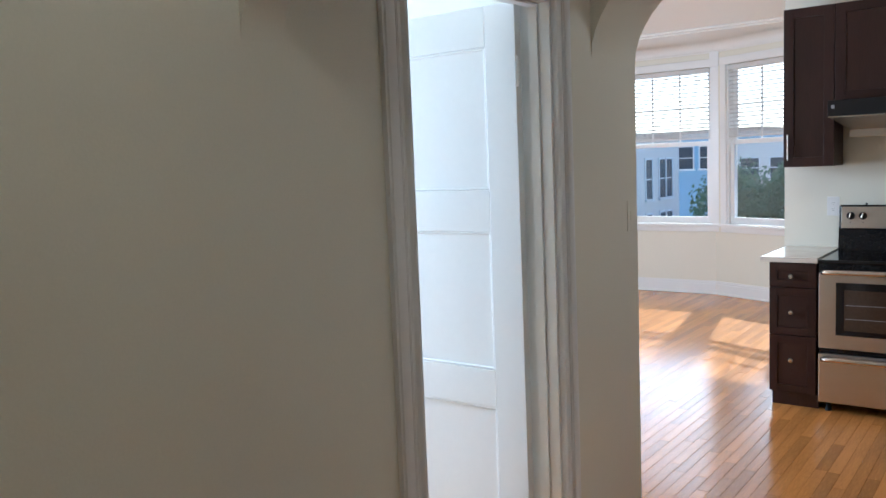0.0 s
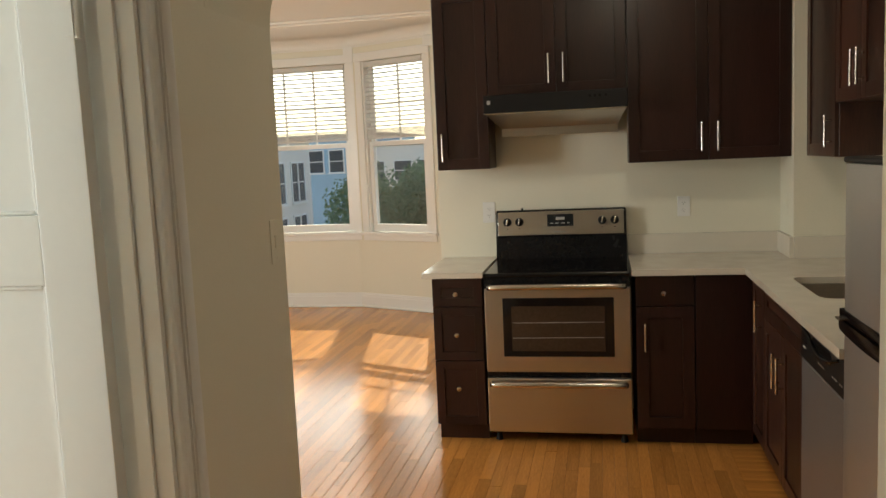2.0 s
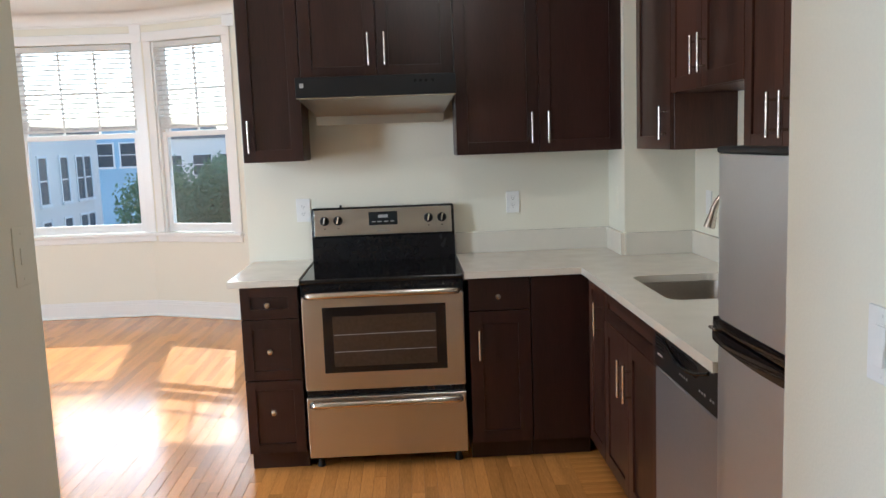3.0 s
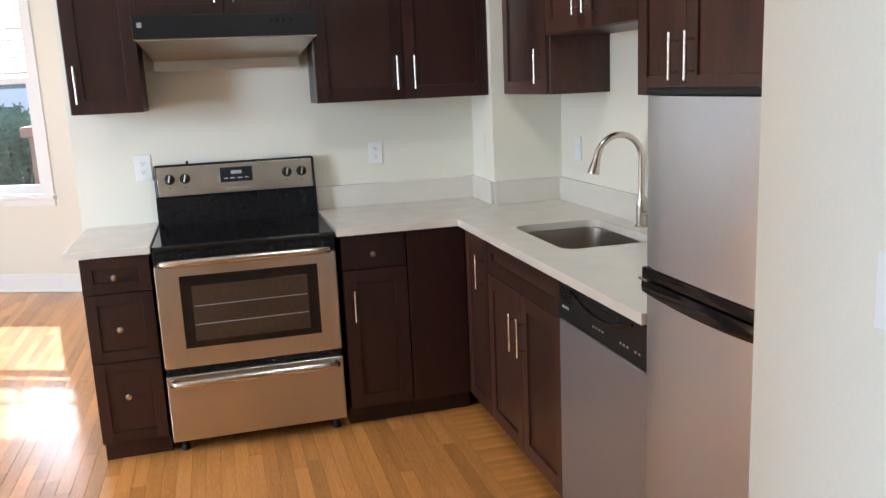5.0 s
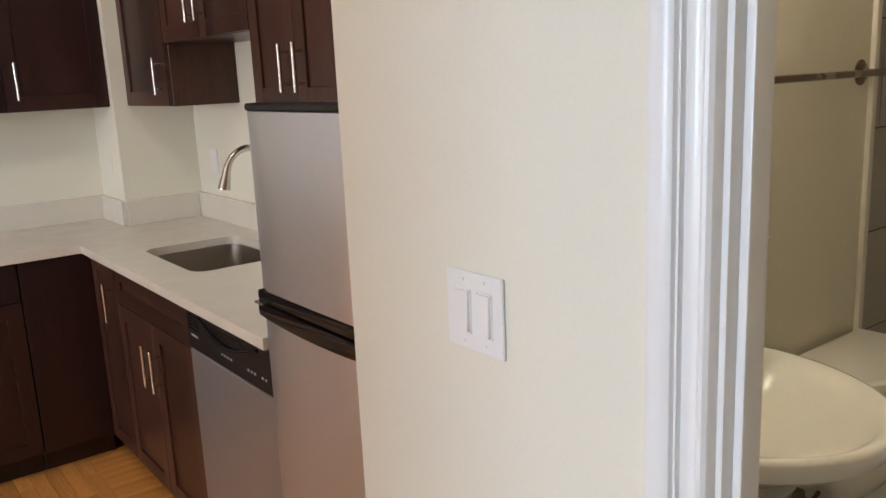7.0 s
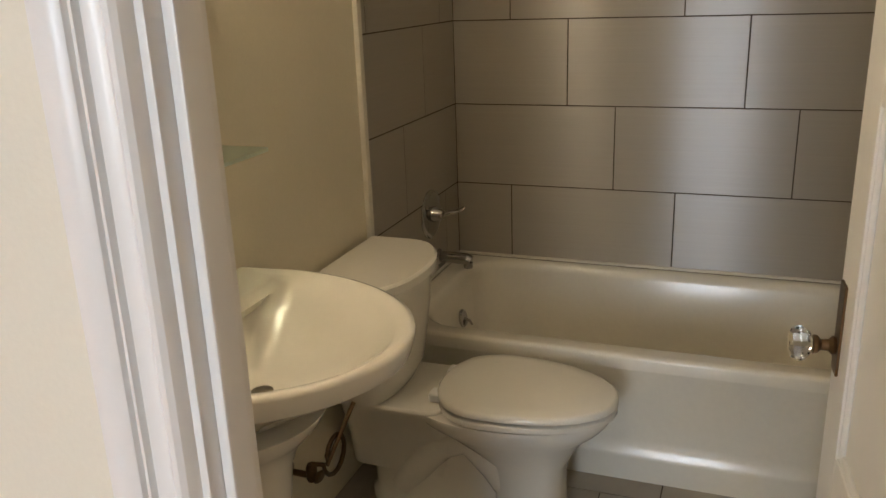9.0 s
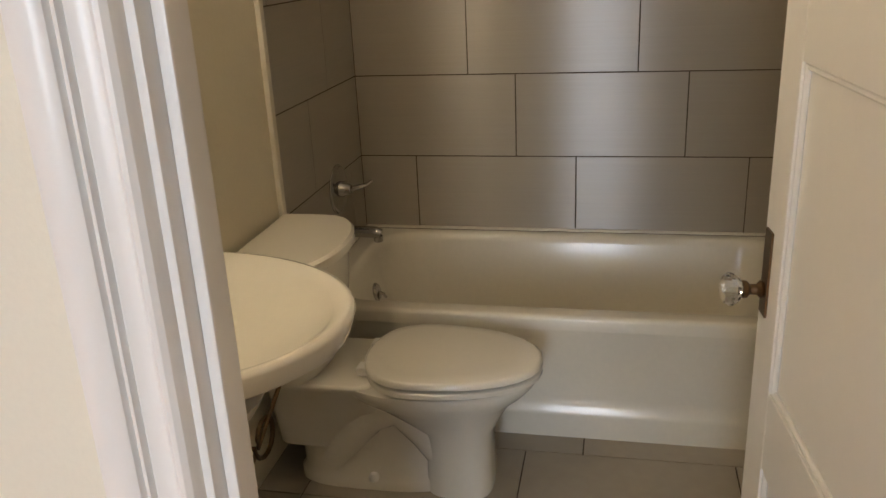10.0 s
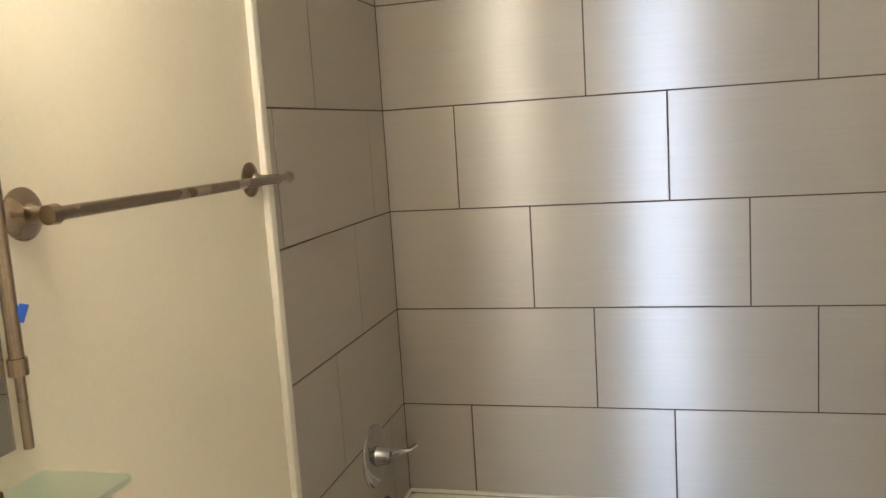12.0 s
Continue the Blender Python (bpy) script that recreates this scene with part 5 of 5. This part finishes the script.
solid("ground", box(-400, 400, -400, 400, -9.3, -9.0), GROUND, "grey street ground below", "ground", "structure")


def house(name, x0, x1, y0, y1, z1, material, label, windows, roof=GREYROOF):
    """A block of a house with a parapet and framed windows: (facing, along, bottom, width, height)."""
    h = thing(name, ((x0 + x1) / 2, (y0 + y1) / 2, -9.0), label, "building")
    part("wall", box(x0, x1, y0, y1, -9.0, z1), material, h)
    part("roof", box(x0 - 0.15, x1 + 0.15, y0 - 0.15, y1 + 0.15, z1, z1 + 0.25, 0.03), roof, h)
    for side, u, z, w, ht in windows:
        if side == "x":
            m = Matrix(((0, 1, 0, x1), (1, 0, 0, u), (0, 0, 1, z), (0, 0, 0, 1)))
        else:
            m = Matrix(((1, 0, 0, u), (0, -1, 0, y0), (0, 0, 1, z), (0, 0, 0, 1)))
        fr = box(-w / 2 - 0.09, -w / 2, -0.02, 0.05, -0.02, ht + 0.1)
        box(w / 2, w / 2 + 0.09, -0.02, 0.05, -0.02, ht + 0.1, bm=fr)
        box(-w / 2, w / 2, -0.02, 0.045, ht, ht + 0.09, bm=fr)
        box(-w / 2, w / 2, -0.02, 0.035, ht / 2 - 0.03, ht / 2 + 0.03, bm=fr)
        wi = part("window", moved(fr, m), TRIM, h, "white framed sash window")
        part("pane", moved(box(-w / 2, w / 2, -0.02, 0.012, 0, ht), m), DARKPANE, wi)
        part("sill", moved(box(-w / 2 - 0.14, w / 2 + 0.14, 0.0, 0.12, -0.14, -0.02), m), TRIM, wi)
    return h


wins = []
for z in (-0.45, -3.05, -5.65):
    for u, w in ((22.0, 0.85), (23.0, 0.85), (25.3, 0.85), (27.0, 0.85), (28.0, 0.85), (30.1, 0.75), (32.2, 0.75), (33.9, 0.75), (34.8, 0.75)):
        wins.append(("x", u, z, w, 1.85))
house("apartment_building", -26, -14.2, 14, 36.2, 2.4, RENDER, "pale grey rendered apartment building with white sash windows", wins)
house("blue_house", -24, -14.5, 52, 62, 3.0, BLUEWALL, "blue and white painted house behind the trees", [("y", u, 0.6, 1.0, 1.5) for u in (-22.5, -21.0, -19.5, -18.0, -16.5)])
house("cream_house", -15.0, -9.6, 48, 58, 2.2, CREAMWALL, "cream stucco house across the gardens", [("y", u, 0.0, 1.1, 1.2) for u in (-14.0, -12.2, -10.6)])
house("grey_house", -8.8, -4.5, 60, 70, 2.6, RENDER, "grey house with flat roof in the distance", [("y", u, 0.4, 1.0, 1.2) for u in (-8.0, -6.4, -5.2)])
house("white_house", -4.3, 3, 46, 56, 1.0, CREAMWALL, "cream house with flat roof in the distance", [("y", u, -1.6, 1.2, 1.4) for u in (-3.6, -1.8, 0.2)])
house("orange_house", -3.95, 4.0, 18, 25, 0.66, ORANGEWALL, "orange stucco wall of the neighbouring house", [], ORANGEWALL)


def tree(loc, height, spread, seed, label):
    rng = random.Random(seed)
    x, y, z = loc
    t_ = thing("tree", loc, label, "tree", "garden trees")
    trunk = tube([(x, y, z), (x + 0.1, y, z + height * 0.3), (x - 0.05, y + 0.1, z + height * 0.55), (x, y, z + height * 0.85)], [0.28, 0.22, 0.15, 0.05], 10)
    clumps = []
    for k in range(44):
        a, hgt = rng.uniform(0, 6.28), rng.uniform(0.38, 0.98)
        r = spread * math.sin(min(1.0, (1.05 - hgt) * 3.0) * math.pi / 2) * rng.uniform(0.45, 1.0)
        c = Vector((x + r * math.cos(a), y + r * math.sin(a), z + height * hgt))
        clumps.append((c, rng.uniform(0.55, 1.05)))
        if k % 3 == 0:
            tube([(x, y, z + height * hgt * 0.62), tuple((Vector((x, y, z + height * hgt * 0.8)) + c) / 2), tuple(c)], [0.09, 0.06, 0.02], 6, bm=trunk)
    part("trunk", trunk, BARK, t_)
    verts, faces = [], []
    for c, rad in clumps:
        for _ in range(420):
            d_ = Vector((rng.gauss(0, 1), rng.gauss(0, 1), rng.gauss(0, 0.8)))
            p = c + d_.normalized() * rad * rng.uniform(0.5, 1.0) ** 0.6
            e1 = Vector((rng.gauss(0, 1), rng.gauss(0, 1), rng.gauss(0, 1))).normalized()
            e2 = e1.orthogonal().normalized()
            s1, s2 = rng.uniform(0.045, 0.09), rng.uniform(0.03, 0.05)
            i = len(verts)
            verts += [p - e1 * s1, p + e2 * s2, p + e1 * s1, p - e2 * s2]
            faces.append((i, i + 1, i + 2, i + 3))
    me = bpy.data.meshes.new("crown")
    me.from_pydata([tuple(v_ - Vector(loc)) for v_ in verts], [], faces)
    me.materials.append(LEAF)
    cr = new("crown", me)
    cr.parent = t_
    return t_


tree((-7.2, 22.5, -9.0), 9.7, 1.3, 3, "leafy green garden tree below the windows")
tree((-5.3, 22.8, -9.0), 10.0, 2.1, 5, "tall leafy green garden tree")
tree((-3.2, 26.5, -9.0), 10.1, 2.4, 11, "leafy green tree behind the orange wall")


# ---- floor strips, wall tiles and floor tiles ----
def shared(name, x, y, z):
    """A bevelled-top block mesh of a given size, centred."""
    b = bmesh.new()
    bmesh.ops.create_cube(b, size=1)
    for v in b.verts:
        v.co = Vector((v.co.x * x, v.co.y * y, v.co.z * z))
    bmesh.ops.bevel(b, geom=b.edges[:], offset=0.0009, segments=1, affect="EDGES")
    return b


rng = random.Random(21)
floor_ob = bpy.data.objects["floor"]
PW = 0.0575
LENGTHS = (0.42, 0.62, 0.81, 1.05, 1.32)
PLANK_MESH = {}
for L in LENGTHS:
    PLANK_MESH[L] = finish(shared("plank", PW - 0.0008, L - 0.0008, 0.008), "floor_strip", OAK)
count = 0
far_v, far_f = [], []
x = -4.58
while x < 1.95:
    y = -6.5 - rng.uniform(0, 1.0)
    while y < 4.05:
        L = rng.choice(LENGTHS)
        cx, cy = x + PW / 2, y + L / 2
        dz = rng.uniform(-0.0004, 0.0004)
        crossed = cx > 1.2275 and -1.70 < cy < 0.2          # here short strips lie across
        if crossed:
            y += L
            continue
        near = -0.75 < cx < 1.36 and -2.6 < cy < 0.15 and count < 300
        if near:
            ob = new("floor_strip", PLANK_MESH[L])
            ob.location = (cx, cy, -0.004 + dz)
            ob.parent = floor_ob
            count += 1
        elif cx < 1.36 and not (cx > 1.25 and -3.7 < cy < -2.2):
            low = -2.0 if cx < -2.66 else -5.12 if cx < -0.36 else -6.55       # strips end under the walls
            ya, yb = max(cy - L / 2, low) + 0.0003, min(cy + L / 2, 4.05) - 0.0003
            if yb - ya < 0.02:
                y += L
                continue
            i, hx = len(far_v), PW / 2 - 0.0003
            far_v += [(cx - hx, ya, -0.008), (cx + hx, ya, -0.008), (cx + hx, yb, -0.008), (cx - hx, yb, -0.008), (cx - hx, ya, dz), (cx + hx, ya, dz), (cx + hx, yb, dz), (cx - hx, yb, dz)]
            far_f += [(i + 4, i + 5, i + 6, i + 7), (i, i + 1, i + 5, i + 4), (i + 1, i + 2, i + 6, i + 5), (i + 2, i + 3, i + 7, i + 6), (i + 3, i, i + 4, i + 7)]
        y += L
    x += PW
cross_mesh = finish(shared("plank", 0.1815, PW - 0.0008, 0.008), "floor_strip", OAKCROSS)
for k in range(34):
    ob = new("floor_strip", cross_mesh)
    ob.location = (1.3185, 0.075 - PW * k, -0.004 + rng.uniform(-0.0004, 0.0004))
    ob.parent = floor_ob
me = bpy.data.meshes.new("floor_strips")
me.from_pydata(far_v, [], far_f)
OAK_FAR = OAK.copy()
OAK_FAR.name = "varnished_oak_strips"
nt = OAK_FAR.node_tree
for nd in list(nt.nodes):
    if nd.type == "OBJECT_INFO":
        gm = nt.nodes.new("ShaderNodeNewGeometry")
        for lk in list(nt.links):
            if lk.from_node == nd:
                to = lk.to_socket
                nt.links.remove(lk)
                nt.links.new(gm.outputs["Random Per Island"], to)
me.materials.append(OAK_FAR)
fs = new("floor_strips", me)
fs.parent = floor_ob
tagged(fs, "rest of the narrow oak floor strips", kind="stuff")


def tile_field(owner, axis, at, u0, u1, z0, z1, rows, starts, size, material, dirn):
    """Tiles 8 mm thick with 3 mm joints; axis 'x' is a wall across x (u is y), 'y' a wall across y (u is x), 'z' a floor (rows go along x, u is y)."""
    cache = {}
    g = 0.0020
    for k in range(len(rows) - 1):
        za, zb = rows[k], rows[k + 1]
        st = starts[k % len(starts)]
        cuts = [u0]
        c = st
        while c - size > u0 + 0.01:
            c -= size
        while c < u1 - 0.01:
            if c > u0 + 0.01:
                cuts.append(c)
            c += size
        cuts.append(u1)
        for p_, q_ in zip(cuts, cuts[1:]):
            w, h = round(q_ - p_ - 2 * g, 4), round(zb - za - 2 * g, 4)
            key = (axis, w, h)
            if key not in cache:
                dims = {"x": (0.008, w, h), "y": (w, 0.008, h), "z": (h, w, 0.008)}[axis]
                cache[key] = finish(shared("tile", *dims), "tile", material)
            ob = new("tile", cache[key])
            m_, n_ = (p_ + q_) / 2, (za + zb) / 2
            ob.location = {"x": (at - dirn * 0.004, m_, n_), "y": (m_, at - dirn * 0.004, n_), "z": (n_, m_, at - 0.004)}[axis]
            ob.parent = owner


RW = 0.309
ZROWS = [0.412, 0.704, 1.0125, 1.3210, 1.6295, 1.9380, 2.2465, 2.50]
solid("grout_east", box(TX + 0.0015, 3.7465, -3.98, -2.32, 0.40, 2.50), GROUT, "dark thin grout bed of the tub wall", "grout", "structure")
solid("grout_north", box(2.95, TX, TY + 0.0015, -2.3195, 0.40, 2.50), GROUT, "dark thin grout bed of the tub wall", "grout", "structure")
solid("grout_south", box(2.95, TX, -3.9805, -3.974, 0.40, 2.50), GROUT, "dark thin grout bed of the tub wall", "grout", "structure")
tile_field(bpy.data.objects["wall_bath_east"], "x", TX, -3.978, TY + 0.001, 0.412, 2.5, ZROWS, (-2.553, -2.943, -2.767), 0.6135, TILE, -1)
tile_field(bpy.data.objects["wall_bath_north"], "y", TY, 2.955, TX - 0.001, 0.412, 2.5, ZROWS, (3.600, 3.228, 3.428), 0.6135, TILE, -1)
tile_field(bpy.data.objects["wall_bath_south"], "y", -3.972, 2.955, TX - 0.001, 0.412, 2.5, ZROWS, (3.590, 3.205, 3.408), 0.6135, TILE, 1)
XROWS = [1.253, 1.64, 1.945, 2.25, 2.555, 2.86, 2.955]
tile_field(bpy.data.objects["floor_bath"], "z", 0.0, -3.979, -2.321, 0, 0, XROWS, (-3.068, -3.068, -2.763, -3.068, -3.068, -3.240), 0.61, FLOORTILE, 0)
